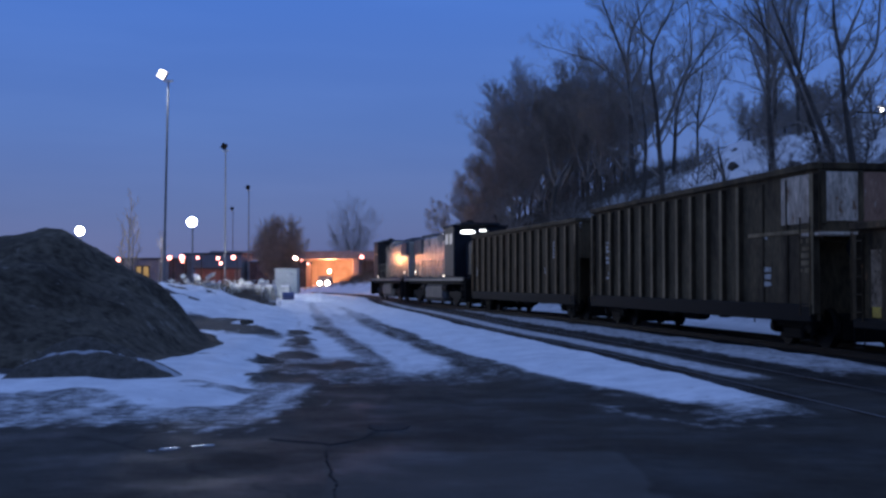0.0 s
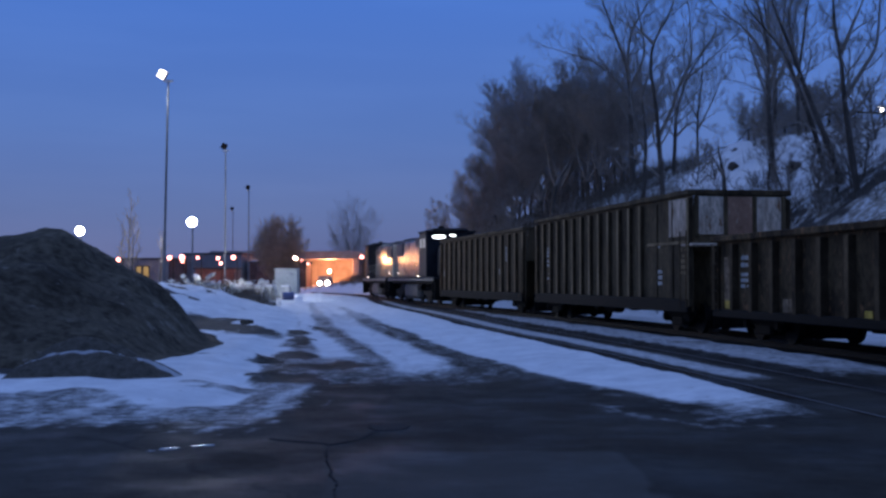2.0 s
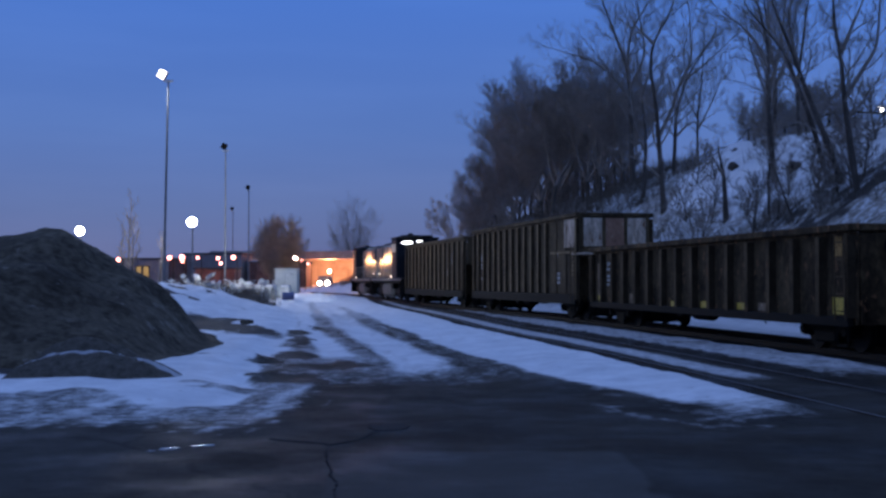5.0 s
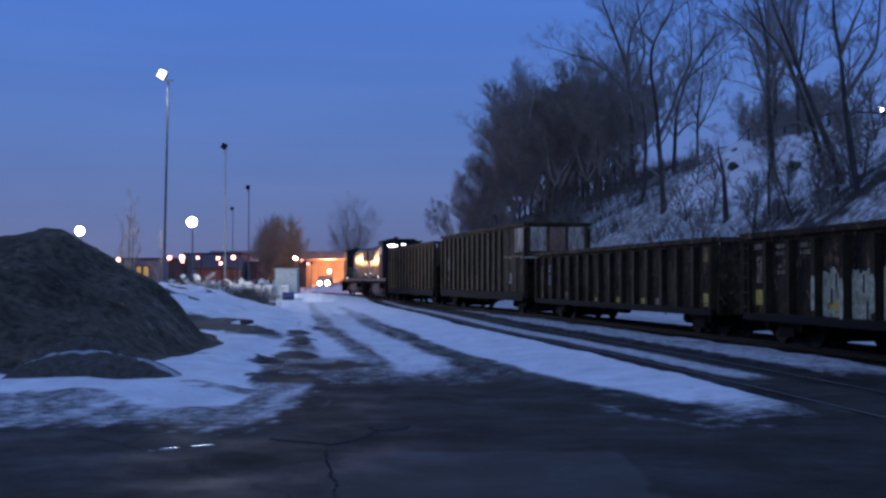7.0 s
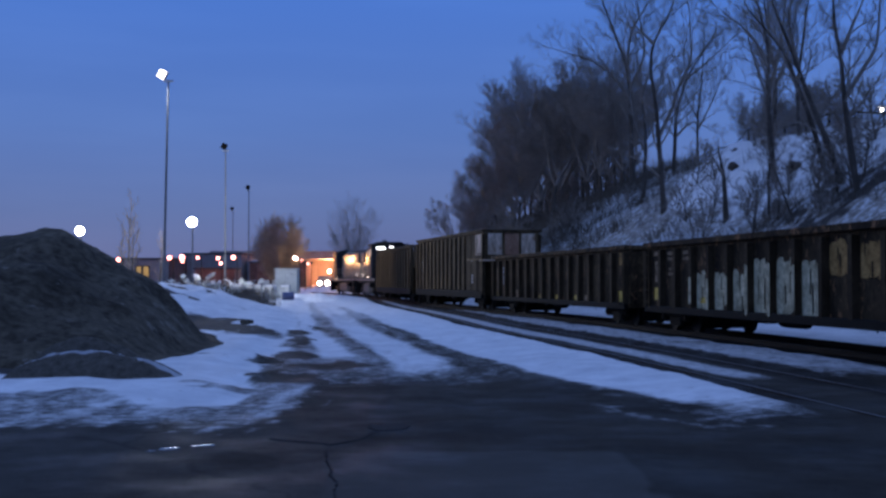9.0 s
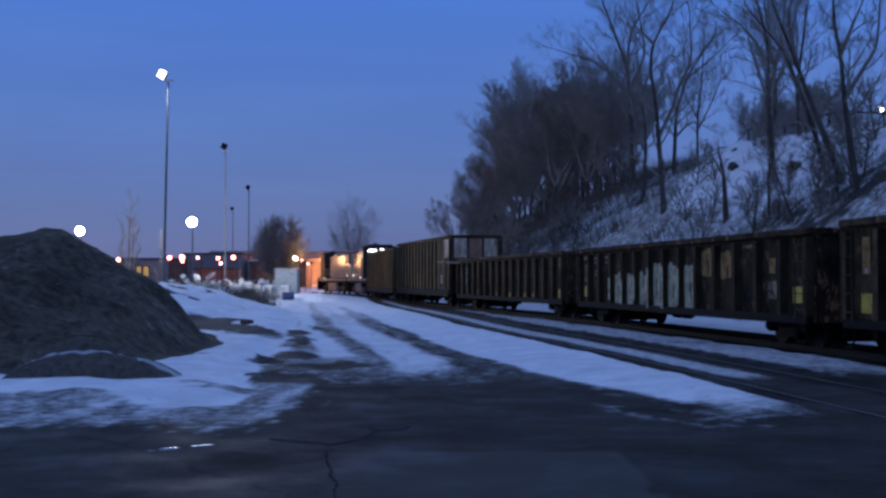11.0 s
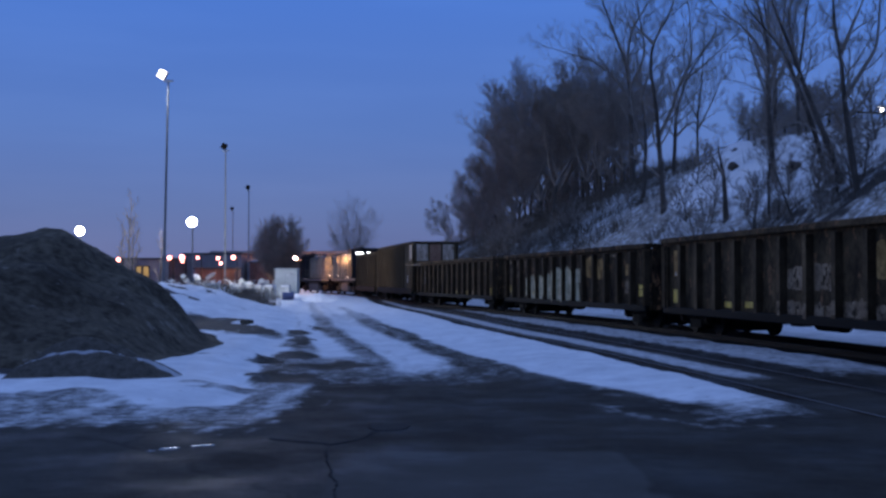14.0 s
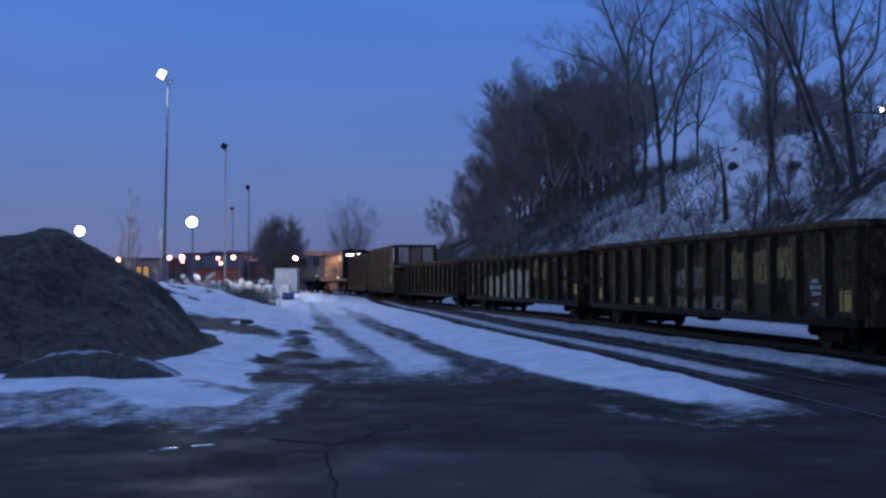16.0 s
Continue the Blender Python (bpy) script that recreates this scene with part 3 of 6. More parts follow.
def heap_z(X, Y):
    top = np.interp(X + np.clip(Y - 26.2, 0, 10) * 0.24, [-22, -19, -15, -12, -10.1, -8.7, -8.0, -7.5, -6.9, -6.4, -6.0, -5.65, -5.4, -5.0, -4.6], [-0.3, 1.0, 2.2, 2.45, 2.36, 2.56, 2.26, 1.86, 1.50, 1.22, 0.88, 0.44, 0.16, 0.06, -0.3])
    across = 1 - np.abs((Y - 26.2) / np.where(Y < 26.2, 7.3, 7.0)) ** 1.5
    lumps = (fbm(X * 0.7, Y * 0.7, 81) - 0.5) * 0.75 + (fbm(X * 2.5, Y * 2.5, 83) - 0.5) * 0.22
    return np.where(across > 0, top * np.clip(across, 0, 1) ** 0.8, -0.4) + lumps * np.clip(across + 0.15, 0, 1) * np.clip(top, 0, 1) - 0.05


M_HEAP = surface("frozen_dark_soil", (0.042, 0.034, 0.024), (0.130, 0.108, 0.078), 0.55, 5, 0.95, bump=1.0, vary=0.45, spots=(0.19, 0.165, 0.135), spot_at=0.60, spec=0.1)
mound("soil_mound", -22, -4.2, 18.4, 33.4, 0.16, heap_z, M_HEAP, "large dark frozen heap of soil beside the lane", "soil mound")


def curb_heap_z(X, Y):
    front = 1 - (np.abs((X + 5.38) / 1.42) ** 2.6 + np.abs((Y - 17.55) / 0.62) ** 2)
    back = 1 - (((X + 5.65) / 1.15) ** 2 + ((Y - 18.2) / 0.5) ** 2)
    rough = (fbm(X * 2.2, Y * 2.2, 91) - 0.5) * 0.16 + (fbm(X * 6, Y * 6, 93) - 0.5) * 0.08
    shape = np.maximum(np.clip(front, -0.3, 1) * 0.40, np.clip(back, -0.3, 1) * 0.60)
    return shape + rough * np.clip(shape * 4 + 0.3, 0, 1) - 0.03


def crest_snow(X, Y):
    """Snow caught along the crest and at the foot of the small heap."""
    lip = np.exp(-((Y - 17.43 + (fbm(X * 1.4, X * 0, 95) - 0.5) * 0.5) / 0.075) ** 2) * step(0.12, 0.40, fbm(X * 2.6, Y * 2.6, 97) + 0.05)
    foot = step(1.0, 1.25, np.abs((X + 5.38) / 1.42) ** 2.6 + np.abs((Y - 17.55) / 0.62) ** 2) * (1 - step(17.15, 17.35, Y))
    return np.maximum(lip, foot)


def crusted_soil():
    m, n, l, b = node_mat("soil_with_snow_crust")
    co = n.new("ShaderNodeTexCoord").outputs["Object"]
    soil_r, snow_r = ramp(n, [(0.3, (0.042, 0.036, 0.028)), (0.7, (0.15, 0.130, 0.106))]), ramp(n, [(0.3, (0.26, 0.26, 0.27)), (0.7, (0.56, 0.57, 0.59))])
    grain, patch = noise_node(n, l, co, 9, 7, 0.75), noise_node(n, l, co, 2.2, 5, 0.6)
    l.new(grain.outputs["Fac"], soil_r.inputs[0])
    l.new(patch.outputs["Fac"], snow_r.inputs[0])
    a = n.new("ShaderNodeAttribute")
    a.attribute_name = "snow"
    k = n.new("ShaderNodeMath")
    k.operation = "MULTIPLY_ADD"
    k.inputs[1].default_value = 0.9
    l.new(grain.outputs["Fac"], k.inputs[0])
    l.new(a.outputs["Fac"], k.inputs[2])
    r = ramp(n, [(0.72, (0, 0, 0)), (0.98, (1, 1, 1))])
    l.new(k.outputs[0], r.inputs[0])
    l.new(mixed(n, l, r.outputs[0], soil_r.outputs[0], snow_r.outputs[0]), b.inputs["Base Color"])
    b.inputs["Roughness"].default_value, b.inputs["Specular IOR Level"].default_value = 0.92, 0.12
    bp = n.new("ShaderNodeBump")
    bp.inputs["Strength"].default_value, bp.inputs["Distance"].default_value = 0.8, 0.03
    l.new(grain.outputs["Fac"], bp.inputs["Height"])
    l.new(bp.outputs[0], b.inputs["Normal"])
    return m


mound("snow_mound", -7.2, -3.7, 16.8, 19.0, 0.06, curb_heap_z, crusted_soil(), "small heap of dark soil with a white snow crest", "snow mound", crest_snow)


def pile_z(X, Y):
    r = ((X + 9.8) / 2.4) ** 2 + ((Y - 86) / 2.0) ** 2
    return np.clip(1 - r, -0.1, 1) * (0.60 + 0.5 * (fbm(X * 1.5, Y * 1.5, 119) - 0.5)) - 0.03


mound("snow_pile", -12.6, -7.0, 83.5, 88.5, 0.12, pile_z, M_SNOW, "ploughed pile of old snow at the end of the lane", "snow pile")


def ice_z(X, Y):
    r = ((X + 2.45) / 0.30) ** 2 + ((Y - 10.95 - 0.75 * (X + 2.45)) / 0.13) ** 2 + 2.8 * (fbm(X * 11, Y * 11, 97) - 0.35)
    return np.clip(1 - r, -1, 0.25) * 0.05 * (0.4 + 1.2 * fbm(X * 5, Y * 5, 99)) - 0.004


mound("ice_patch", -3.1, -1.8, 10.4, 11.5, 0.04, ice_z, M_ICE, "thin glistening sheet of ice on the asphalt", "ice patch")


def crack_z(X, Y):
    """Dark tar that has sunk into a crack and round a pothole, a little proud of the asphalt."""
    wob = (fbm(X * 4, Y * 4, 121) - 0.5) * 0.22
    first = np.abs(Y + wob - np.interp(X, [-1.8, -1.1, -0.85, -0.7], [11.65, 11.2, 11.6, 12.2])) / (0.035 + 0.09 * fbm(X * 7, Y * 7, 123)) + 9 * step(0.0, 0.1, -1.75 - X) + 9 * step(0.0, 0.1, X + 0.68)
    second = np.abs(X + wob * 0.4 - np.interp(Y, [8.3, 9.2, 10.2, 11.2], [-0.76, -0.87, -1.04, -1.12])) / (0.006 + 0.018 * fbm(X * 9, Y * 5, 125)) + 9 * step(0.0, 0.2, Y - 11.2)
    hole = ((X + 0.58) / 0.24) ** 2 + ((Y - 12.5) / 0.34) ** 2 + 2.0 * (fbm(X * 6, Y * 6, 127) - 0.55)
    near = np.minimum(np.minimum(first, second), hole)
    return np.where(near < 1, 0.007, -0.03)


M_CRACK = surface("sunken_tar", (0.020, 0.019, 0.018), (0.042, 0.039, 0.036), 4, 40, 0.85, spec=0.1)
mound("asphalt_crack", -1.9, -0.2, 8.4, 13.0, 0.02, crack_z, M_CRACK, "dark tar-filled crack and pothole in the asphalt", "asphalt crack")


# ---- tracks ----
def track(name, off, s0, s1, z, label):
    """Two rails on sleepers, along the line at a sideways offset (a function of s)."""
    t = thing(name, (0, 0, 0), label, "railway track", kind="structure")
    S = np.arange(s0, s1 + 0.01, 2.0)
    prof = [(-0.07, -0.15), (0.07, -0.15), (0.02, -0.125), (0.02, -0.04), (0.036, -0.03), (0.036, -0.004), (0.03, 0), (-0.03, 0), (-0.036, -0.004), (-0.036, -0.03), (-0.02, -0.04), (-0.02, -0.125)]
    for side in (-0.7525, 0.7525):
        vs, fs = [], []
        for s in S:
            x, y, a = on_line(s, off(s) + side)
            vs += [(x + p * math.cos(a), y + p * math.sin(a), z + q) for p, q in prof]
        k = len(prof)
        for i in range(len(S) - 1):
            fs += [(i * k + j, i * k + (j + 1) % k, (i + 1) * k + (j + 1) % k, (i + 1) * k + j) for j in range(k)]
        rm = bpy.data.meshes.new("rail")
        rm.from_pydata(vs, [], fs)
        rm.materials.append(M_RAIL)
        rm.materials.append(M_RAILTOP)
        rm.polygons.foreach_set("material_index", [1 if i % k == 6 else 0 for i in range(len(fs))])
        r = new("rail", rm)
        r.parent = t
    vs, fs = [], []
    rng = random.Random(5)
    for s in np.arange(max(s0, 19.5), min(s1, 150), 0.53):
        x, y, a = on_line(s, off(s))
        a += rng.uniform(-0.02, 0.02)
        cx, sx = math.cos(a), math.sin(a)
        i0 = len(vs)
        for dz in (-0.30, -0.142 + rng.uniform(-0.01, 0.003)):
            for p, q in ((-1.28, -0.11), (1.28, -0.11), (1.28, 0.11), (-1.28, 0.11)):
                vs.append((x + p * cx - q * sx, y + p * sx + q * cx, z + dz))
        fs += [tuple(i0 + j for j in f) for f in ((4, 5, 6, 7), (0, 1, 5, 4), (1, 2, 6, 5), (2, 3, 7, 6), (3, 0, 4, 7))]
    sm = bpy.data.meshes.new("sleepers")
    sm.from_pydata(vs, [], fs)
    sm.materials.append(M_TIE)
    so = new("sleepers", sm)
    so.parent = t
    tagged(so, kind="stuff")
    return t


track("main_track", lambda s: 1.5, -110, 220, RAIL_Z, "steel rails on dark timber sleepers under the train")
track("siding_track", lambda s: float(1.5 - spacing(s)), -110, 96, 0.02, "empty siding with snow packed between its steel rails")


# ---- the train ----
def truck(parent, x, r, base, material=M_FRAME, axles=2, width=1.0):
    """A truck with side frames, springs and bolster; its wheelsets roll."""
    bm = B()
    box(bm, (0, 0, r + 0.14), (0.50, 2.0, 0.34), 0.03)
    box(bm, (0, 0, r - 0.10), (0.30, 1.9, 0.12), 0.02)
    box(bm, (0, 0, r + 0.02), (base + 0.75, 1.3, 0.62), 0.05)
    for y in (-1.05, 1.05):
        half = base / 2
        deep = 1.6 if base > 2 else 1.35
        box(bm, (0, y, r + 0.16), (base + 0.45, 0.18, 0.24 * deep), 0.04)
        box(bm, (0, y, r - 0.12), (base * 0.52, 0.18, 0.20 * deep), 0.04)
        for k in (-1, 1):
            box(bm, (k * base * 0.25, y * 0.72, r - 0.02), (0.22, 0.12, 0.5), 0.03)
        for k in (-1, 1):
            box(bm, (k * half, y, r), (0.30, 0.2, 0.28), 0.04)
            rod(bm, (k * half * 0.86, y, r + 0.14), (k * half * 0.40, y, r - 0.14), 0.07, sides=6)
            rod(bm, (k * half, y, r), (k * half, y * 1.14, r), 0.11, sides=10)
        for k in (-0.16, 0, 0.16):
            rod(bm, (k, y, r - 0.08), (k, y, r + 0.12), 0.06, sides=8)
    t = part("truck", bm, material, parent, at=(x, 0, 0))
    sets = []
    for k in (-1, 1):
        wb = B()
        rod(wb, (0, -1.0, 0), (0, 1.0, 0), 0.085, sides=10)
        for y in (-0.76, 0.76):
            sg = 1 if y > 0 else -1
            rod(wb, (0, y - 0.065, 0), (0, y + 0.065, 0), r, r, 24)
            rod(wb, (0, y - sg * 0.075, 0), (0, y - sg * 0.045, 0), r + 0.028, r + 0.028, 24)
            rod(wb, (0, y + sg * 0.06, 0), (0, y + sg * 0.11, 0), 0.16, 0.12, 12)
        w = part("wheelset", wb, M_WHEEL, t, at=(k * base / 2, 0, r))
        sets.append((w, k * base / 2, r))
    return sets


def coupler(parent, x, sign):
    bm = B()
    box(bm, (0, 0, 0), (0.55, 0.16, 0.2), 0.03)
    box(bm, (sign * 0.34, 0.03, 0), (0.22, 0.30, 0.28), 0.05)
    rod(bm, (sign * 0.2, -0.25, -0.1), (sign * 0.42, -0.2, -0.42), 0.03, sides=6)
    part("coupler", bm, M_FRAME, parent, at=(x, 0, 0.86))


def ladder(parent, x, y, z0, z1, n, along=True):
    bm = B()
    dx, dy = (0.22, 0) if along else (0, 0.22)
    for k in (-1, 1):
        rod(bm, (k * dx, k * dy, z0), (k * dx, k * dy, z1), 0.018, sides=6)
    for i in range(n):
        z = z0 + (z1 - z0) * (i + 0.5) / n
        rod(bm, (-dx, -dy, z), (dx, dy, z), 0.014, sides=5)
    part("ladder", bm, M_GON_RIB, parent, at=(x, y, 0))


BAYS = {}          # length, posts and plain end of each car


def gondola(name, L, top, sill, ribs, skin, rib_mat, label, tall=False, plain_end=0.0, group="cars of the train", inset=1.75):
    """An open freight car: shell, chords, posts, trucks, couplers, ladders. Its +x end leads; origin on the rails."""
    c = thing(name, (0, 0, 0), label, "freight car", group)
    hx, wall = L / 2, 0.05
    deep = 0.12 if tall else 0.165
    face = 1.502 - deep          # outside of the side sheets, behind the posts
    for y in (0.022 - face, face - 0.022):
        part("side_wall", box(B(), (0, y, (top + sill) / 2), (L - 0.1, wall, top - sill)), skin, c)
    low = sill + (0.95 if tall else 0.15)
    for k in (-1, 1):
        if tall:
            part("end_wall", box(B(), (k * (hx - 0.08), 0, (top + low + 0.75) / 2), (wall, 2.50, top - low - 0.75)), skin, c)
            part("end_bulkhead", box(B(), (k * (hx - 0.85), 0, (sill + low + 0.75) / 2), (wall, 2.50, low + 0.75 - sill)), skin, c)
            part("end_shelf", box(B(), (k * (hx - 0.46), 0, low + 0.75), (0.70, 2.50, wall)), skin, c)
        else:
            part("end_wall", box(B(), (k * (hx - 0.08), 0, (top + sill) / 2), (wall, 2.50, top - sill)), skin, c)
    part("floor_plate", box(B(), (0, 0, sill + 0.18), (L - (1.8 if tall else 0.3), 2.60, 0.06)), M_FRAME, c)
    bm = B()
    for y in (-1.44, 1.44):
        box(bm, (0, y * 0.972, top + 0.02), (L, 0.24, 0.15), 0.02)
    for k in (-1, 1):
        box(bm, (k * (hx - 0.06), 0, top + 0.02), (0.16, 2.56, 0.15), 0.02)
    part("top_chord", bm, skin, c)
    # the tall cars' deeper black sill also stands in for shade below the body
    for y in (-1.43, 1.43):
        part("side_sill", box(B(), (0, y * (1.022 if tall else 1.0), sill + (0.15 if tall else 0.06)), (L - 0.2, 0.14, 0.38 if tall else 0.2), 0.02), M_FRAME, c)
    part("centre_sill", box(B(), (0, 0, 0.82), (L + 0.2, 0.4, 0.36), 0.02), M_FRAME, c)
    # side posts; the dark colour of their sides stands in for shade
    hgt = top - sill - 0.28
    rb = B()
    prof = [(-0.115, 0), (-0.085, deep), (0.085, deep), (0.115, 0)]
    vs = [[rb.verts.new((p, q, z)) for p, q in prof] for z in (0, hgt)]
    for j in range(3):
        rb.faces.new((vs[0][j], vs[0][j + 1], vs[1][j + 1], vs[1][j]))
    rb.faces.new(vs[1])
    rb.faces.new(vs[0][::-1])
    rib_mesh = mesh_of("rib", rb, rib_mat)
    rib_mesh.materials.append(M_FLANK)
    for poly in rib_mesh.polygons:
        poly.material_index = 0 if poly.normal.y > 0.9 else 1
    BAYS[c.name] = (L, ribs, plain_end, face)
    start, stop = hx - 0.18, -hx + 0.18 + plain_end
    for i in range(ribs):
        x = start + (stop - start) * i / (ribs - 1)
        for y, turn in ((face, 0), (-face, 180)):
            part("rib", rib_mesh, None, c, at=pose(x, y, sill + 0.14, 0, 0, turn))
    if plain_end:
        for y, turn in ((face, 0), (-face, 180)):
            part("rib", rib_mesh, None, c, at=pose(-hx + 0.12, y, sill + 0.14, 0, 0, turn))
    sets = []
    for x in (hx - inset, -hx + 1.75):
        sets += truck(c, x, 0.42, 1.78)
    for k in (-1, 1):
        coupler(c, k * (hx + 0.35), k)
        for y in (-1.53, 1.53):
            ladder(c, k * (hx - 0.35), y, sill + 0.1, min(top - 0.1, sill + 2.2), 5)
            sb = B()
            for q in (-0.2, 0.2):
                rod(sb, (q, 0, 0), (q, 0, -0.42), 0.016, sides=5)
            rod(sb, (-0.2, 0, -0.42), (0.2, 0, -0.42), 0.02, sides=5)
            part("step", sb, M_FRAME, c, at=(k * (hx - 0.35), y * 0.97, sill))
    bw = B()
    bmesh.ops.create_cone(bw, cap_ends=True, segments=16, radius1=0.28, radius2=0.26, depth=0.05, matrix=pose(0, 0, 0, 0, 90, 0))
    rod(bw, (-0.08, 0, 0), (0.14, 0, 0), 0.04)
    part("brake_wheel", bw, M_FRAME, c, at=(-hx - 0.08, 0.55, min(top, 2.5) - 0.35))
    # brake gear under the floor
    bg = B()
    rod(bg, (-0.55, 0.85, 0.56), (0.55, 0.85, 0.56), 0.19, sides=12)
    rod(bg, (0.55, 0.85, 0.56), (0.85, 0.85, 0.56), 0.05, sides=8)
    box(bg, (1.5, 0.85, 0.60), (0.5, 0.35, 0.34), 0.04)
    box(bg, (-1.9, 0.8, 0.62), (0.3, 0.3, 0.26), 0.04)
    rod(bg, (-3.4, 0.3, 0.66), (2.2, 0.3, 0.66), 0.022, sides=5)
    rod(bg, (-2.6, 0.3, 0.66), (-2.6, 0.3, 0.38), 0.02, sides=5)
    part("brake_gear", bg, M_FRAME, c)
    return c, sets


def bay_of(car, x):
    """The middle of the bay between two posts that lies nearest to x."""
    L, ribs, plain, _ = BAYS[car.name]
    width = (L - 0.36 - plain) / (ribs - 1)
    if x < -L / 2 + plain:
        return x
    return L / 2 - 0.18 - width * (min(max(round((L / 2 - 0.18 - x) / width - 0.5), 0), ribs - 2) + 0.5)


def plate(car, name, x, z, w, h, material, label="", d=0.012):
    if name == "stencil":
        rng = random.Random(int(x * 100) + int(z * 37))
        bm, rows = B(), max(1, round(h / 0.15))
        for k in range(rows):
            q = -w / 2
            while q < w / 2 - 0.03:
                b = min(rng.uniform(0.05, 0.16), w / 2 - q)
                if rng.random() < 0.86:
                    box(bm, (q + b / 2, 0, h / 2 - (k + 0.5) * h / rows), (b * 0.86, d, h / rows * rng.uniform(0.5, 0.72)))
                q += b
        tagged(part(name, bm, material, car, at=(bay_of(car, x), BAYS[car.name][3] + 0.0095, z)), label, kind="stuff")
        return
    part(name, box(B(), (0, 0, 0), (w, d, h)), material, car, label, at=(bay_of(car, x), BAYS[car.name][3] + 0.0095, z))


CARS = []          # (car, wheelsets, front and rear place along the line at the start)
carA, setsA = gondola("tall_gondola", 16.4, 3.66, 0.60, 15, M_COAL, M_RIB_T, "tall dark ribbed coal gondola coupled behind the locomotives", tall=True)
CARS.append((carA, setsA, 58.4, 42.0))
for x, z, w, h in ((-5.0, 2.66, 0.16, 0.7), (-4.4, 1.86, 0.14, 0.3), (7.4, 1.9, 0.2, 0.45)):
    plate(carA, "stencil", x, z, w, h, M_STENCIL, "worn white bars of paint")
carB, setsB = gondola("tall_gondola", 16.3, 3.86, 0.62, 13, M_COAL_B, M_RIB_B, "tall grey-brown ribbed gondola with rusty white end panels", tall=True, plain_end=3.7)
CARS.append((carB, setsB, 40.3, 24.0))
for y, w, mat, lab in ((0.86, 0.78, M_END, "faded white end panel"), (0.02, 0.82, M_RUST, "rust-red end panel"), (-0.84, 0.80, M_END, "faded white end panel")):
    part("end_panel", box(B(), (0, 0, 0), (0.05, w, 1.05), 0.015), mat, carB, lab, at=(-8.11, y, 3.24))
part("corner_panel", box(B(), (0, 0, 0), (1.5, 0.02, 1.05), 0.004), M_END, carB, "patch of scuffed white paint", at=(-7.2, 1.397, 3.22))
part("end_platform", box(B(), (0, 0, 0), (0.9, 2.96, 0.08), 0.02), M_END, carB, "pale ledge across the end", at=(-7.95, 0, 2.44))
for x, w in ((-5.5, 0.07), (-6.7, 0.10)):
    part("panel_joint", box(B(), (0, 0, 0), (w, 0.03, 2.9), 0.008), M_FLANK, carB, at=(x, 1.397, 2.25))
part("panel_joint", box(B(), (0, 0, 0), (3.2, 0.04, 0.09), 0.01), M_RIB_B, carB, at=(-6.3, 1.401, 2.52))
plate(carB, "stencil", -7.55, 2.0, 0.5, 0.8, M_RIB_B, "scuffed grey patch")
for i in range(4):
    part("end_post", box(B(), (0, 0, 0), (0.09, 0.12, 1.15), 0.02), M_COAL_B, carB, at=(-8.13, -1.27 + 0.847 * i, 3.22))
# stencils; the narrow one at -5.64, 2.54 is a white glint put in as paint
for x, z, w, h in ((6.6, 2.58, 0.42, 0.42), (6.6, 2.14, 0.42, 0.30), (6.6, 1.62, 0.40, 0.30), (-5.64, 2.54, 0.10, 0.32), (-5.7, 1.55, 0.36, 0.5)):
    plate(carB, "stencil", x, z, w, h, M_STENCIL, "worn white bars of paint")
carC, setsC = gondola("low_gondola", 18.0, 2.50, 0.58, 16, M_GON, M_GON_RIB, "low rust-streaked steel gondola with yellow reflector squares", inset=2.4)
CARS.append((carC, setsC, 22.5, 4.5))
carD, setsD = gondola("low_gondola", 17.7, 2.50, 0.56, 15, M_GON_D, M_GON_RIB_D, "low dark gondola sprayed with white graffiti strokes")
CARS.append((carD, setsD, 2.75, -14.95))
carE, setsE = gondola("low_gondola", 18.2, 2.58, 0.56, 15, M_GON, M_GON_RIB, "low dark gondola with ochre and rose graffiti, yellow squares")
CARS.append((carE, setsE, -16.3, -34.5))
carF, setsF = gondola("low_gondola", 17.8, 2.58, 0.56, 15, M_GON, M_GON_RIB, "low dark rusted gondola at the tail of the cut")
CARS.append((carF, setsF, -36.3, -54.1))

for z, h in ((1.93, 0.36), (1.47, 0.42)):
    plate(carC, "stencil", 7.2, z, 0.62, h, M_STENCIL, "worn white bars of paint")
# reflector stripes and squares, and patches of old paint, one to a bay
for car, marks in ((carC, ((8.3, 0.86, 0.32, 0.20), (1.2, 0.80, 0.30, 0.16), (-1.4, 0.83, 0.52, 0.17), (-3.9, 0.84, 0.52, 0.17), (-7.87, 0.95, 0.44, 0.34))),
                   (carD, ((8.5, 1.07, 0.42, 0.36), (4.4, 0.94, 0.52, 0.16), (-8.1, 1.15, 0.42, 0.36))),
                   (carE, ((8.6, 1.02, 0.42, 0.38), (4.6, 0.86, 0.52, 0.15), (2.6, 0.88, 0.52, 0.15), (-7.93, 1.05, 0.46, 0.42)))):
    for x, z, wide, high in marks:
        plate(car, "reflector", x, z, wide, high, M_YELLOW, "yellow reflector")
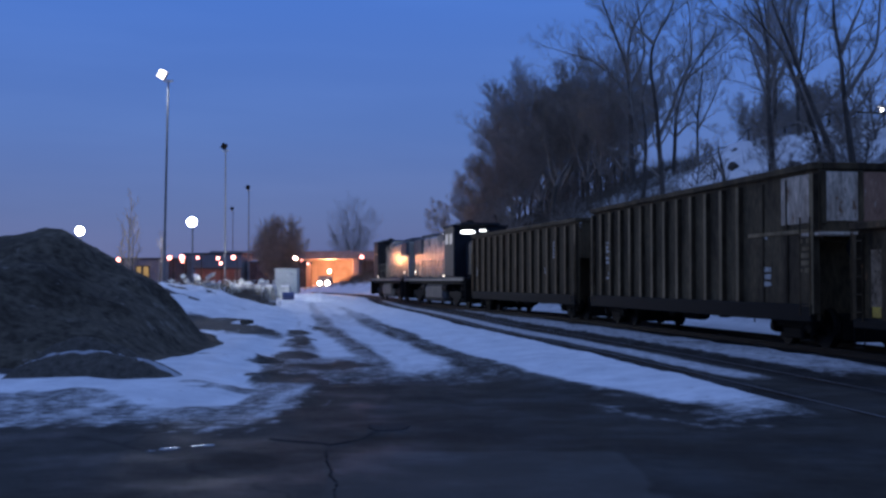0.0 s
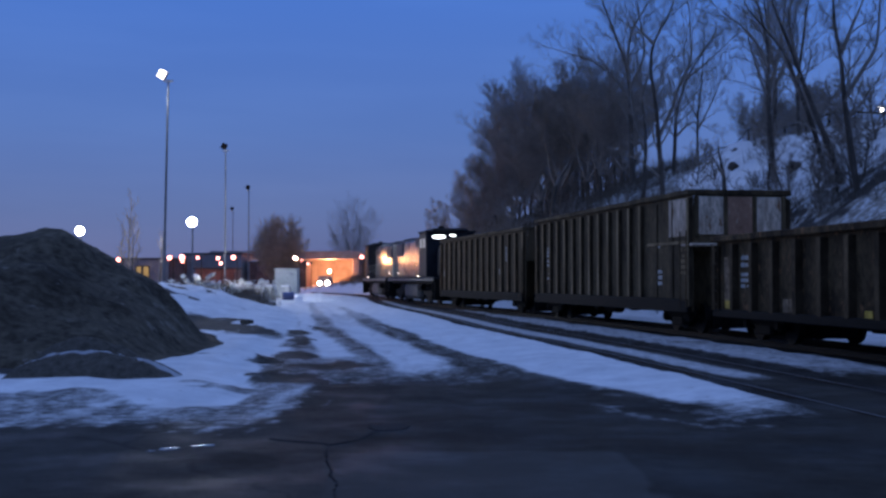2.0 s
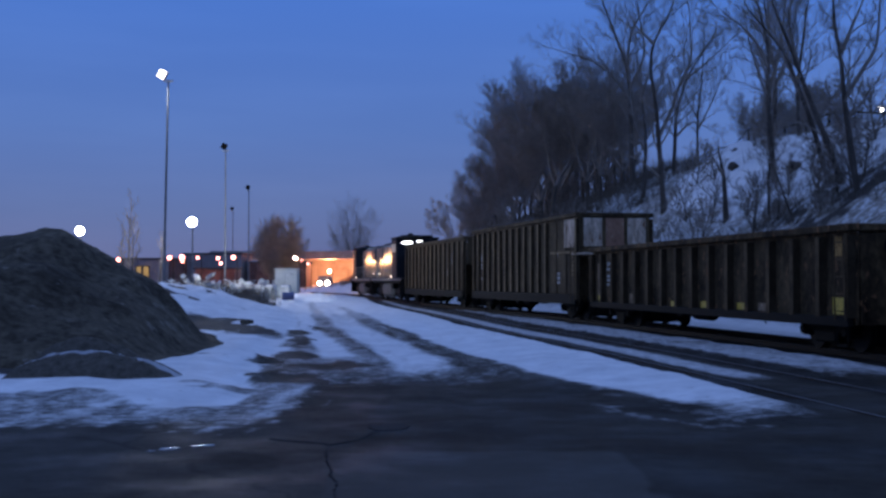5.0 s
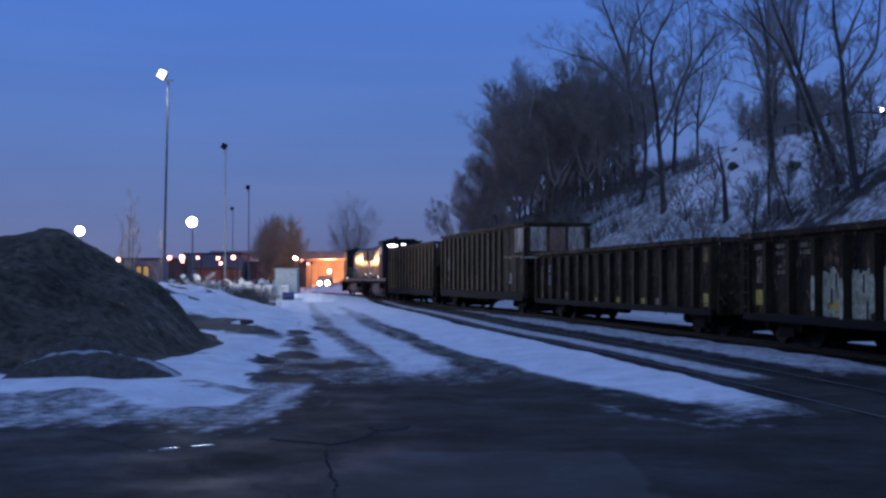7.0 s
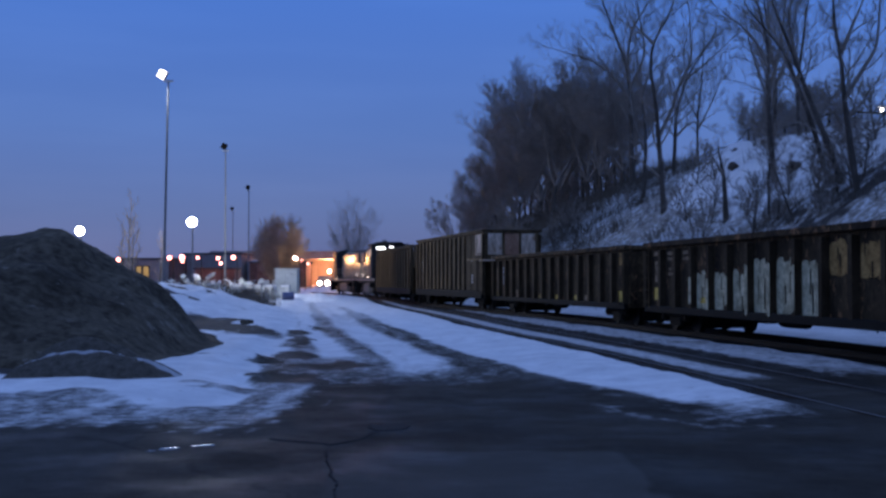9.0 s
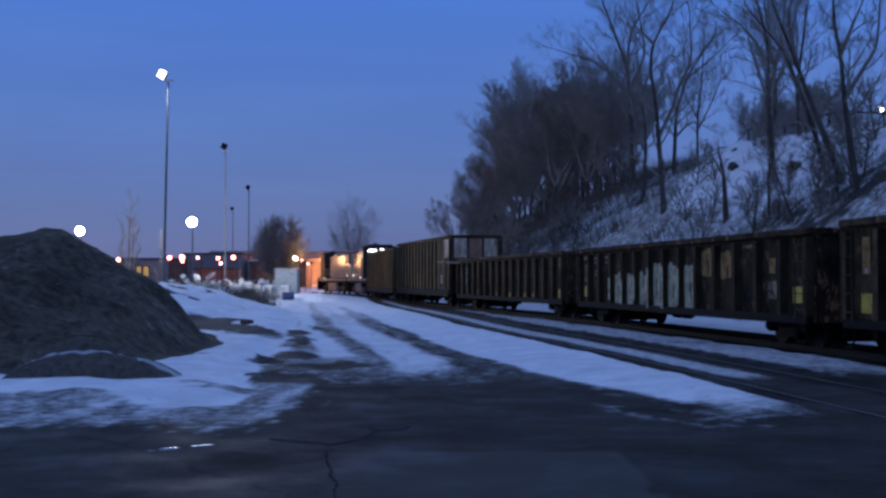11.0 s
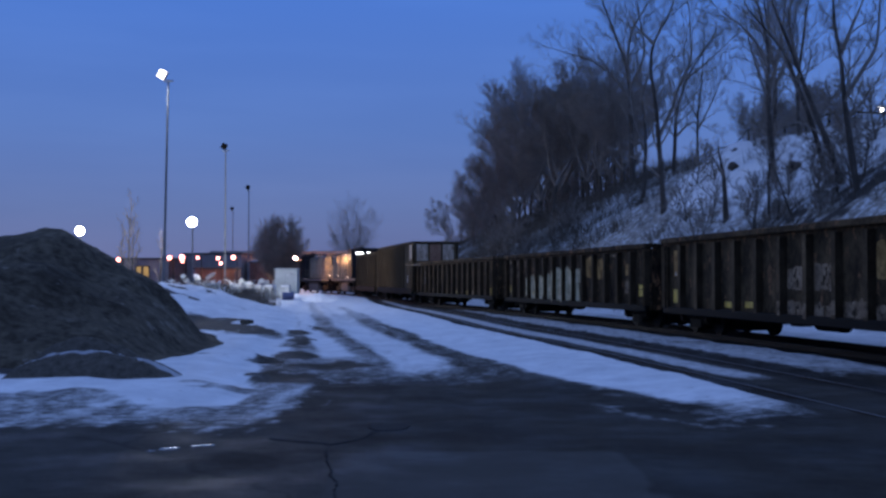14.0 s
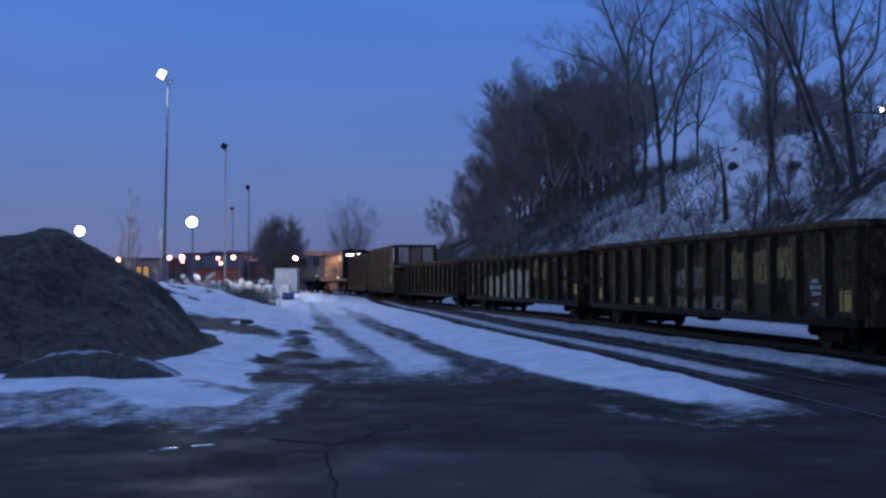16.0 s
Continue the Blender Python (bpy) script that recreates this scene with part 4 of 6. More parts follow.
for car, x, z, wide, high, mat in ((carC, -8.4, 2.16, 0.34, 0.40, M_GRAF_OCHRE), (carC, 8.3, 1.5, 0.40, 1.1, M_GRAF_TAN), (carC, -5.0, 0.84, 0.5, 0.2, M_GRAF_TAN), (carC, 4.5, 0.9, 0.6, 0.3, M_GRAF_TAN),
                                   (carD, 8.4, 1.72, 0.30, 0.62, M_GRAF_TAN), (carD, 8.4, 2.26, 0.55, 0.12, M_GRAF_TAN), (carD, -7.4, 1.80, 0.30, 0.34, M_GRAF_OCHRE), (carD, -6.2, 1.25, 0.46, 0.40, M_GRAF_TAN), (carE, 8.5, 1.95, 0.32, 0.72, M_GRAF_OCHRE)):
    plate(car, "paint_patch", x, z, wide, high, mat, "faded patch of old paint", 0.006)


def brush_stroke(bm, x, z, w, h, y, rng):
    """One sprayed stroke: a thin upright slab with rounded, uneven ends."""
    edge = []
    for j in range(16):
        a = 2 * math.pi * j / 16
        p, q = math.cos(a), math.sin(a)
        r = 1 + rng.uniform(-0.07, 0.05)
        edge.append((x + math.copysign(abs(p) ** 0.35, p) * w / 2 * r, z + math.copysign(abs(q) ** 0.35, q) * h / 2 * r))
    front = [bm.verts.new((p, y + 0.003, q)) for p, q in edge]
    back = [bm.verts.new((p, y, q)) for p, q in edge]
    bm.faces.new(front)
    bm.faces.new(back[::-1])
    for j in range(16):
        bm.faces.new((front[j], front[j - 1], back[j - 1], back[j]))


def panels(car, L, ribs, first, last, z, h, material, seed, label, cover=0.9, posts=True):
    """Sprayed shapes, one to a bay, of upright and level strokes, and paint on the posts between."""
    rng = random.Random(seed)
    bay = (L - 0.36) / (ribs - 1)
    for i in range(first, last):
        x = L / 2 - 0.18 - bay * (i + 0.5)
        if posts and rng.random() < cover:
            bm = B()
            brush_stroke(bm, 0, 0, 0.162, h * rng.uniform(0.6, 0.95), 0, rng)
            part("graffiti", bm, material, car, label, at=(x + bay / 2, 1.5030, z + rng.uniform(-0.06, 0.06)))
        if rng.random() > cover:
            continue
        bm = B()
        wide = bay * 0.74
        for n in range(3):
            hh = h * rng.uniform(0.72, 1.0)
            brush_stroke(bm, (n - 1) * wide / 3, (h - hh) * rng.uniform(-0.5, 0.1), wide / 3 * rng.uniform(0.95, 1.25), hh, 0.0045 * n, rng)
        part("graffiti", bm, material, car, label, at=(x, BAYS[car.name][3] + 0.0035, z + rng.uniform(-0.05, 0.05)))
        for p, q, w, f in ((rng.uniform(-0.15, 0.15), rng.uniform(-0.3, 0.0), 0.06, rng.uniform(0.3, 0.55)), (rng.uniform(-0.3, 0.3), rng.uniform(0.0, 0.25), 0.05, rng.uniform(0.2, 0.4))):
            bm = B()
            brush_stroke(bm, 0, 0, w, h * f, 0, rng)
            part("graffiti_line", bm, M_FLANK, car, "dark outline stroke", at=(x + p, BAYS[car.name][3] + 0.0185 + 0.1 * (0.06 - w), z + q * h))


panels(carD, 17.7, 15, 3, 6, 1.15, 1.15, M_GRAF, 4, "chalky white graffiti strokes", 1.0)
panels(carD, 17.7, 15, 6, 9, 1.27, 1.42, M_GRAF, 5, "chalky white graffiti strokes", 1.0)
panels(carD, 17.7, 15, 9, 11, 1.90, 0.78, M_GRAF_OCHRE, 7, "ochre graffiti strokes", 0.9, False)
panels(carD, 17.7, 15, 1, 3, 1.55, 0.9, M_GRAF_TAN, 6, "tan and rose graffiti", 0.4, False)
panels(carE, 18.2, 15, 6, 10, 0.86, 0.46, M_GRAF_TAN, 9, "tan and rose graffiti", 1.0)
panels(carE, 18.2, 15, 5, 9, 1.55, 0.6, M_GRAF_TAN, 10, "tan and rose graffiti", 0.5, False)
panels(carE, 18.2, 15, 9, 12, 1.83, 0.80, M_GRAF_OCHRE, 12, "ochre graffiti strokes", 1.0, False)
# stencils; the narrow one on carE at 8.3 is a white glint painted on
for car, x, z, wide, high in ((carE, -6.55, 1.32, 0.52, 0.40), (carE, -6.6, 0.96, 0.26, 0.10), (carE, 8.3, 1.58, 0.10, 0.28), (carD, -6.16, 2.28, 0.7, 0.13), (carD, 7.2, 2.16, 0.62, 0.32), (carD, 5.75, 2.16, 0.62, 0.32), (carD, 7.2, 1.72, 0.55, 0.26)):
    plate(car, "stencil", x, z, wide, high, M_GRAF_TAN if car is carD else M_STENCIL, "worn pale bars of paint")


def locomotive(face, label):
    """A four-axle road switcher. face +1: the cab leads, -1: the cab trails."""
    c = thing("locomotive", (0, 0, 0), label, "locomotive", "locomotives of the train")
    f = face
    part("frame", box(B(), (0, 0, 1.42), (17.2, 2.6, 0.34), 0.04), M_FRAME, c)
    for y in (-1.46, 1.46):
        part("side_sill", box(B(), (0, y, 1.50), (16.6, 0.08, 0.12), 0.015), M_SILLW, c, "pale painted sill stripe")
    part("walkway", box(B(), (0, 0, 1.615), (17.0, 2.98, 0.05), 0.01), M_ROOF, c)
    # long hood, with the wider radiator end away from the cab
    part("long_hood", box(B(), (f * -1.9, 0, 2.88), (11.6, 1.72, 2.46), 0.10), M_HOOD, c)
    part("radiator_section", box(B(), (f * -6.35, 0, 3.62), (2.6, 1.96, 0.96), 0.08), M_ROOF, c)
    part("hood_roof", box(B(), (f * -1.9, 0, 4.13), (11.4, 1.5, 0.10), 0.04), M_ROOF, c)
    door = mesh_of("door", box(B(), (0, 0, 0), (0.68, 0.03, 1.75), 0.012), M_HOOD)
    for i in range(13):
        for y in (-0.872, 0.872):
            d = part("door", door, None, c, at=(f * (3.2 - 0.74 * i), y, 2.72))
    for i in range(4):
        lv = B()
        for j in range(7):
            box(lv, (0, 0, -0.3 + 0.1 * j), (0.8, 0.05, 0.045), m=Matrix.Rotation(0.0, 4, "X"))
        part("louvre", lv, M_ROOF, c, at=(f * (2.6 - 2.9 * i), 0.885, 3.82))
    for x in (-7.0, -5.7, -4.4):
        fb = B()
        rod(fb, (0, 0, 0), (0, 0, 0.22), 0.58, 0.55, 20)
        rod(fb, (0, 0, 0.22), (0, 0, 0.27), 0.2, 0.12, 10)
        part("radiator_fan", fb, M_ROOF, c, at=(f * x, 0, 4.16))
    for x in (-2.6, -0.6):
        part("exhaust_stack", box(B(), (0, 0, 0), (0.7, 0.3, 0.28), 0.04), M_ROOF, c, at=(f * x, 0, 4.30))
    part("blower_housing", box(B(), (0, 0, 0), (1.2, 1.2, 0.36), 0.12), M_HOOD, c, at=(f * 2.2, 0, 4.25))
    # cab
    part("cab", box(B(), (f * 5.0, 0, 3.02), (2.3, 2.98, 2.75), 0.08), M_CAB, c, "dark blue cab")
    rf = B()
    box(rf, (f * 5.0, 0, 4.50), (2.55, 2.2, 0.22), 0.09)
    for s in (-1, 1):
        box(rf, (f * 5.0, s * 1.2, 4.41), (2.55, 0.72, 0.10), 0.03, m=Matrix.Rotation(0, 4, "X"))
    part("cab_roof", rf, M_CAB, c)
    # near side windows of the trailing cab get an added faint glow
    for y, x0 in ((1.497, 0), (-1.497, 0)):
        for dx in (-0.5, 0.5):
            w = part("side_window", box(B(), (0, 0, 0), (0.62, 0.02, 0.55), 0.005), M_GLOWGLASS if f < 0 and y > 0 else M_GLASS, c, "cab window with an added faint glow" if f < 0 and y > 0 else "", at=(f * (5.0 + dx), y, 3.72))
    # lit windows over the nose
    for wide, high, y, z in ((0.82, 0.20, 0.72, 4.08), (0.40, 0.09, -0.14, 4.17)):
        oval = rod(B(), (-0.015, 0, 0), (0.015, 0, 0), 0.5, 0.5, 20)
        bmesh.ops.transform(oval, matrix=Matrix.Diagonal((1, wide, high, 1)), verts=oval.verts[:])
        part("cab_light", oval, M_LITGLASS if f < 0 else M_GLASS, c, "glaring white light over the cab windows" if f < 0 else "", at=(f * 6.162, y, z))
    part("short_hood", box(B(), (f * 7.1, 0, 2.60), (1.9, 1.7, 1.9), 0.14), M_CAB, c)
    hl = part("headlight", rod(B(), (0, 0, 0), (f * 0.08, 0, 0), 0.13, 0.13, 16), M_HEADLIGHT if f > 0 else M_GLASS, c, "glowing headlight" if f > 0 else "", at=(f * 8.06, 0, 3.3))
    # unseen plates added round the headlight to keep its beam narrow
    for dy, dz, sy, sz in ((0.19, 0, 0.03, 0.42), (-0.19, 0, 0.03, 0.42), (0, 0.19, 0.35, 0.03), (0, -0.19, 0.35, 0.03)):
        part("headlight_visor", box(B(), (0, 0, 0), (0.55, sy, sz)), M_CAB, c, at=(f * 8.305, dy, 3.3 + dz))
    part("marker_light", rod(B(), (0, 0, 0), (0, 0.05, 0), 0.045, 0.045, 10), M_MARKER, c, "small lit lamp", at=(f * -6.9, 0.99, 2.0))
    part("marker_light", rod(B(), (0, 0, 0), (0, 0.05, 0), 0.04, 0.04, 10), M_MARKER, c, "small lit lamp", at=(f * 3.6, 1.47, 1.72))
    for x, y, z, r in ((3.7, 0.72, 4.24, 0.07), (3.4, 0.80, 4.10, 0.09), (2.5, 0.66, 4.36, 0.05), (0.4, 0.78, 4.14, 0.06)):
        part("roof_lamp", rod(B(), (0, 0, 0), (0, 0.06, 0), r, r, 10), M_LITGLASS if f < 0 else M_GLASS, c, "small glaring roof lamp" if f < 0 else "", at=(f * x, y, z))
    part("dynamic_brake_hatch", box(B(), (0, 0, 0), (1.9, 1.80, 0.42), 0.06), M_ROOF, c, at=(f * 0.2, 0, 3.98))
    horn = B()
    for k in (-0.12, 0.0, 0.12):
        rod(horn, (0, k, 0), (f * 0.45, k, 0.02), 0.03, 0.07, 8)
    box(horn, (0, 0, -0.06), (0.12, 0.36, 0.08), 0.02)
    part("horn", horn, M_FRAME, c, at=(f * 4.6, 0.3, 4.70))
    # tank, pilots, steps, rails
    part("fuel_tank", box(B(), (0, 0, 0.78), (5.0, 2.6, 1.06), 0.22), M_TANK, c, "grey fuel tank")
    for k in (-1, 1):
        part("pilot", box(B(), (k * 8.5, 0, 0.95), (0.12, 2.9, 1.1), 0.03), M_FRAME, c)
        coupler(c, k * 8.8, k)
        for y in (-1.3, 1.3):
            for i in range(4):
                part("step", box(B(), (0, 0, 0.42 + 0.3 * i), (0.55, 0.34, 0.05), 0.01), M_FRAME, c, at=(k * 8.05, y, 0))
            for q in (-0.28, 0.28):
                part("step_side", box(B(), (q, 0, 0.95), (0.03, 0.34, 1.2)), M_FRAME, c, at=(k * 8.05, y, 0))
        part("air_reservoir", rod(B(), (k * 2.4, 1.15, 1.05), (k * 3.6, 1.15, 1.05), 0.2, 0.2, 12), M_FRAME, c)
    for y in (-1.44, 1.44):
        hr = B()
        for i in range(9):
            x = -8.2 + i * 1.45
            rod(hr, (f * x, y, 1.62), (f * x, y, 2.66), 0.018, sides=5)
        rod(hr, (f * -8.2, y, 2.66), (f * 3.7, y, 2.66), 0.018, sides=5)
        rod(hr, (f * -8.2, y, 2.2), (f * 3.7, y, 2.2), 0.012, sides=5)
        part("handrail", hr, M_SILLW, c, "pale handrail")
    sets = []
    for x in (5.2, -5.2):
        sets += truck(c, x, 0.51, 2.74)
    return c, sets


loco2, setsL2 = locomotive(-1, "grey road locomotive with dark blue cab, cab windows lit")
CARS.append((loco2, setsL2, 77.2, 59.6))
loco1, setsL1 = locomotive(1, "leading grey locomotive, blue cab ahead, headlight on")
CARS.append((loco1, setsL1, 95.0, 77.9))


def travelled(t):
    return 0.064 + 3.624 * t - 0.0053 * t * t


def motions():
    times = [i * 0.5 for i in range(33)]
    spin = [i * 16.0 / 108 for i in range(109)]
    for car, sets, front, rear in CARS:
        mid, half = (front + rear) / 2, (front - rear) * 0.36
        rows = []
        for t in times:
            s = mid + travelled(t)
            xa, ya, _ = on_line(s + half, 1.5)
            xb, yb, _ = on_line(s - half, 1.5)
            rows.append((t, pose((xa + xb) / 2, (ya + yb) / 2, RAIL_Z, 0, 0, math.degrees(math.atan2(yb - ya, xb - xa)) + 180)))
        walk(car, rows)
        for w, x, r in sets:
            walk(w, [(t, pose(x, 0, r, 0, math.degrees(travelled(t) / r), 0)) for t in spin])


# ---- bare trees ----
def tube(vs, fs, pts, radii, sides):
    """Adds a tapered tube through the points."""
    base = len(vs)
    for i, p in enumerate(pts):
        d = (pts[min(i + 1, len(pts) - 1)] - pts[max(i - 1, 0)]).normalized()
        a = d.orthogonal().normalized()
        b = d.cross(a)
        for j in range(sides):
            t = 2 * math.pi * j / sides
            vs.append(tuple(p + (a * math.cos(t) + b * math.sin(t)) * radii[i]))
    for i in range(len(pts) - 1):
        for j in range(sides):
            k = (j + 1) % sides
            fs.append((base + i * sides + j, base + i * sides + k, base + (i + 1) * sides + k, base + (i + 1) * sides + j))


def limb(vs, fs, rng, p, d, length, r, level, plan, tips):
    """Grows one limb and what branches from it. plan: for each level its child count, length ratio, spread and rise."""
    segs = (6, 4, 3, 2, 1)[min(level, 4)]
    sides = (8, 5, 4, 3, 3)[min(level, 4)]
    pts, radii, q = [p.copy()], [r], p.copy()
    wander = (0.10, 0.14, 0.13, 0.10, 0.08)[min(level, 4)]
    for i in range(segs):
        d = (d + Vector((rng.gauss(0, wander), rng.gauss(0, wander), rng.gauss(0, wander) + 0.05))).normalized()
        q = q + d * (length / segs)
        pts.append(q.copy())
        radii.append(max(r * (1 - 0.82 * (i + 1) / segs), tips))
    tube(vs, fs, pts, radii, sides)
    if level >= len(plan):
        return
    count, ratio, spread, rise, first = plan[level]
    for c in range(count):
        t = first + (1 - first) * (c + rng.random() * 0.8) / count
        i = min(int(t * segs), segs - 1)
        f = t * segs - i
        at = pts[i].lerp(pts[i + 1], f)
        ax = (pts[i + 1] - pts[i]).normalized()
        side = ax.orthogonal().normalized()
        side.rotate(Matrix.Rotation(c * 2.4 + rng.uniform(-0.6, 0.6), 3, ax))
        nd = (ax * (1 - spread) + side * spread * rng.uniform(0.75, 1.25) + Vector((0, 0, rise))).normalized()
        nl = length * ratio * rng.uniform(0.7, 1.2) * (1.15 - 0.45 * t)
        limb(vs, fs, rng, at, nd, nl, max(radii[i] * rng.uniform(0.42, 0.6), tips), level + 1, plan, tips)


def mesh_from(name, vs, fs, material):
    me = bpy.data.meshes.new(name)
    me.from_pydata(vs, [], fs)
    me.materials.append(material)
    me.polygons.foreach_set("use_smooth", [True] * len(me.polygons))
    return me


def tree(name, seed, height, r, plan, label, lean=(0, 0), fork=0, tips=0.012, group="bare trees of the bank"):
    """A bare tree: the trunk (with its forks) and the crown of limbs and twigs are two meshes."""
    rng = random.Random(seed)
    t = thing(name, (0, 0, 0), label, "tree", group)
    tv, tf, cv, cf = [], [], [], []
    stems = max(fork, 1)
    split = height * rng.uniform(0.22, 0.36) if fork > 1 else height
    d = Vector((lean[0], lean[1], 1)).normalized()
    pts, radii, q, n = [Vector((0, 0, -0.4))], [r * 1.25], Vector((0, 0, -0.4)), 5
    for i in range(n):
        d = (d + Vector((rng.gauss(0, 0.05), rng.gauss(0, 0.05), 0.02))).normalized()
        q = q + d * (split * (0.9 if fork > 1 else 1.0) / n)
        pts.append(q.copy())
        radii.append(r * (1 - (0.30 if fork > 1 else 0.85) * (i + 1) / n))
    tube(tv, tf, pts, radii, 9)
    if fork > 1:
        for k in range(stems):
            a = 2 * math.pi * k / stems + rng.uniform(-0.5, 0.5)
            nd = (d + Vector((math.cos(a), math.sin(a), 0)) * rng.uniform(0.30, 0.5)).normalized()
            limb(cv, cf, rng, q - d * 0.1, nd, (height - split) * rng.uniform(0.85, 1.1), r * 0.62, 0, plan, tips)
    else:
        count, ratio, spread, rise, first = plan[0]
        for c in range(count):
            u = first + (1 - first) * (c + rng.random()) / count
            i = min(int(u * n), n - 1)
            at = pts[i].lerp(pts[i + 1], u * n - i)
            a = c * 2.4 + rng.uniform(-0.5, 0.5)
            nd = (Vector((math.cos(a), math.sin(a), 0)) * spread + Vector((0, 0, 0.45 + rise))).normalized()
            limb(cv, cf, rng, at, nd, height * ratio * rng.uniform(0.75, 1.15) * (1.15 - 0.5 * u), max(radii[i] * 0.5, 0.03), 1, plan, tips)
    part("trunk", mesh_from("trunk", tv, tf, M_BARK), None, t)
    part("crown", mesh_from("crown", cv, cf, M_TWIG), None, t)
    return t


def gz(x, y):
    return float(ground_z(np.array([float(x)]), np.array([float(y)]))[0])


P_WOOD = [(8, 0.46, 0.34, 0.16, 0.12), (6, 0.50, 0.36, 0.20, 0.10), (5, 0.58, 0.36, 0.16, 0.08), (3, 0.9, 0.34, 0.14, 0.08)]
P_FORK = [(7, 0.44, 0.42, 0.14, 0.18), (5, 0.52, 0.44, 0.14, 0.15), (4, 0.58, 0.45, 0.10, 0.12), (3, 0.90, 0.45, 0.08, 0.15)]
P_SHRUB = [(14, 0.62, 0.50, 0.25, 0.02), (6, 0.45, 0.50, 0.15, 0.2), (5, 0.5, 0.5, 0.1, 0.2)]

WOODS = "tall bare leafless tree with dense dark twigs on the bank"
wood = [tree("bare_tree", 101, 14.0, 0.20, P_WOOD, WOODS, fork=3, tips=0.011), tree("bare_tree", 102, 15.0, 0.22, P_WOOD, WOODS, fork=3, tips=0.011), tree("bare_tree", 103, 13.0, 0.18, P_WOOD, WOODS, lean=(0.08, 0.0), fork=3, tips=0.011), tree("bare_tree", 104, 11.0, 0.16, P_WOOD, WOODS, fork=2, tips=0.011)]
rng = random.Random(77)
spots = []
for y, x0, x1, n, h in ((93, 11.5, 16.5, 3, 8.2), (99, 8.5, 16.0, 5, 9.0), (108, 7.0, 17.5, 7, 10.6), (120, 5.6, 18.0, 8, 12.0), (133, 4.4, 17.0, 8, 11.8), (146, 2.6, 12.0, 7, 9.2), (156, 1.6, 8.0, 6, 6.8), (90, 24.5, 27.5, 2, 8.0), (76, 21.5, 24.5, 3, 6.5)):
    for i in range(n):
        spots.append((x0 + (x1 - x0) * (i + rng.uniform(0.2, 0.8)) / n, y + rng.uniform(-4, 4), h * rng.uniform(1.12, 1.40)))
# the grove's skyline rises from its open end towards the middle
spots = [(x, y, min(h * 1.25, (1.6 + y * float(np.interp((x - 2.7) / y, [0.0, 0.008, 0.020, 0.033, 0.045, 0.057, 0.07, 0.1, 0.13, 0.16], [0.055, 0.085, 0.106, 0.120, 0.142, 0.170, 0.186, 0.188, 0.180, 0.172])) - gz(x, y)) * rng.uniform(0.82, 0.97))) for x, y, h in spots]
for i, (x, y, h) in enumerate(q for q in spots if q[2] > 2.5):
    v = i % 4
    src = wood[v]
    m = pose(x, y, gz(x, y) - 0.1, rng.uniform(-3, 3), rng.uniform(-3, 3), rng.uniform(0, 360))
    k = h / (14.0, 15.0, 13.0, 11.0)[v]
    if i < 4:
        src.matrix_basis = m @ Matrix.Diagonal((k * 1.25, k * 1.25, k, 1))
    else:
        c = copy_thing(src, m)
        c.scale = (k * 1.25, k * 1.25, k)

# single trees that stand nearer on the bank, each with the way its stems lean and fork
def smooth_way(pts, n=4):
    """Points along a soft curve through the given ones."""
    out = []
    for i in range(len(pts) - 1):
        a, b, c, d = pts[max(i - 1, 0)], pts[i], pts[i + 1], pts[min(i + 2, len(pts) - 1)]
        for k in range(n):
            t = k / n
            out.append(0.5 * ((2 * b) + (c - a) * t + (2 * a - 5 * b + 4 * c - d) * t * t + (3 * b - a - 3 * c + d) * t ** 3))
    return out + [pts[-1]]


def stemmed_tree(seed, x, y, r, stems, label, plan, every=0.55, long=0.34):
    """A bare tree whose first stem rises from the ground; the others leave it where they begin."""
    rng = random.Random(seed)
    t = thing("bare_tree", (x, y, gz(x, y)), label, "tree", "bare trees of the bank")
    cv, cf = [], []
    tall = max(z for st in stems for _, z in st)
    for n, st in enumerate(stems):
        pts = [Vector((0, 0, -0.4))] if n == 0 else []
        depth = rng.uniform(-0.9, 0.9) if n else 0
        pts += [Vector((p, depth * (i / max(len(st) - 1, 1)), q)) for i, (p, q) in enumerate(st)]
        pts = smooth_way(pts)
        total = sum((pts[i + 1] - pts[i]).length for i in range(len(pts) - 1))
        r0 = r if n == 0 else r * 0.62
        radii, run = [], 0.0
        for i, p in enumerate(pts):
            run += (p - pts[i - 1]).length if i else 0
            radii.append(r0 * (1 - 0.72 * run / total) * (1.25 if n == 0 and i == 0 else 1))
        vs, fs = ([], []) if n == 0 else (cv, cf)
        tube(vs, fs, pts, radii, 8)
        if n == 0:
            part("trunk", mesh_from("trunk", vs, fs, M_BARK), None, t)
        run, c = 0.0, 0
        for i in range(len(pts) - 1):
            seg = pts[i + 1] - pts[i]
            run += seg.length
            while c * every + (tall * 0.30 if n == 0 else 0.4) < run:
                c += 1
                ax = seg.normalized()
                side = ax.orthogonal().normalized()
                side.rotate(Matrix.Rotation(c * 2.4 + rng.uniform(-0.6, 0.6), 3, ax))
                nd = (ax * 0.55 + side * rng.uniform(0.45, 0.8) + Vector((0, 0, 0.18))).normalized()
                limb(cv, cf, rng, pts[i].lerp(pts[i + 1], rng.random()), nd, tall * long * rng.uniform(0.45, 1.1) * (1.1 - 0.5 * run / total), max(radii[i] * 0.42, 0.014), 1, plan, 0.006)
        limb(cv, cf, rng, pts[-1], (pts[-1] - pts[-2]).normalized(), tall * 0.22, radii[-1], 1, plan, 0.006)
    part("crown", mesh_from("crown", cv, cf, M_TWIG), None, t)
    return t


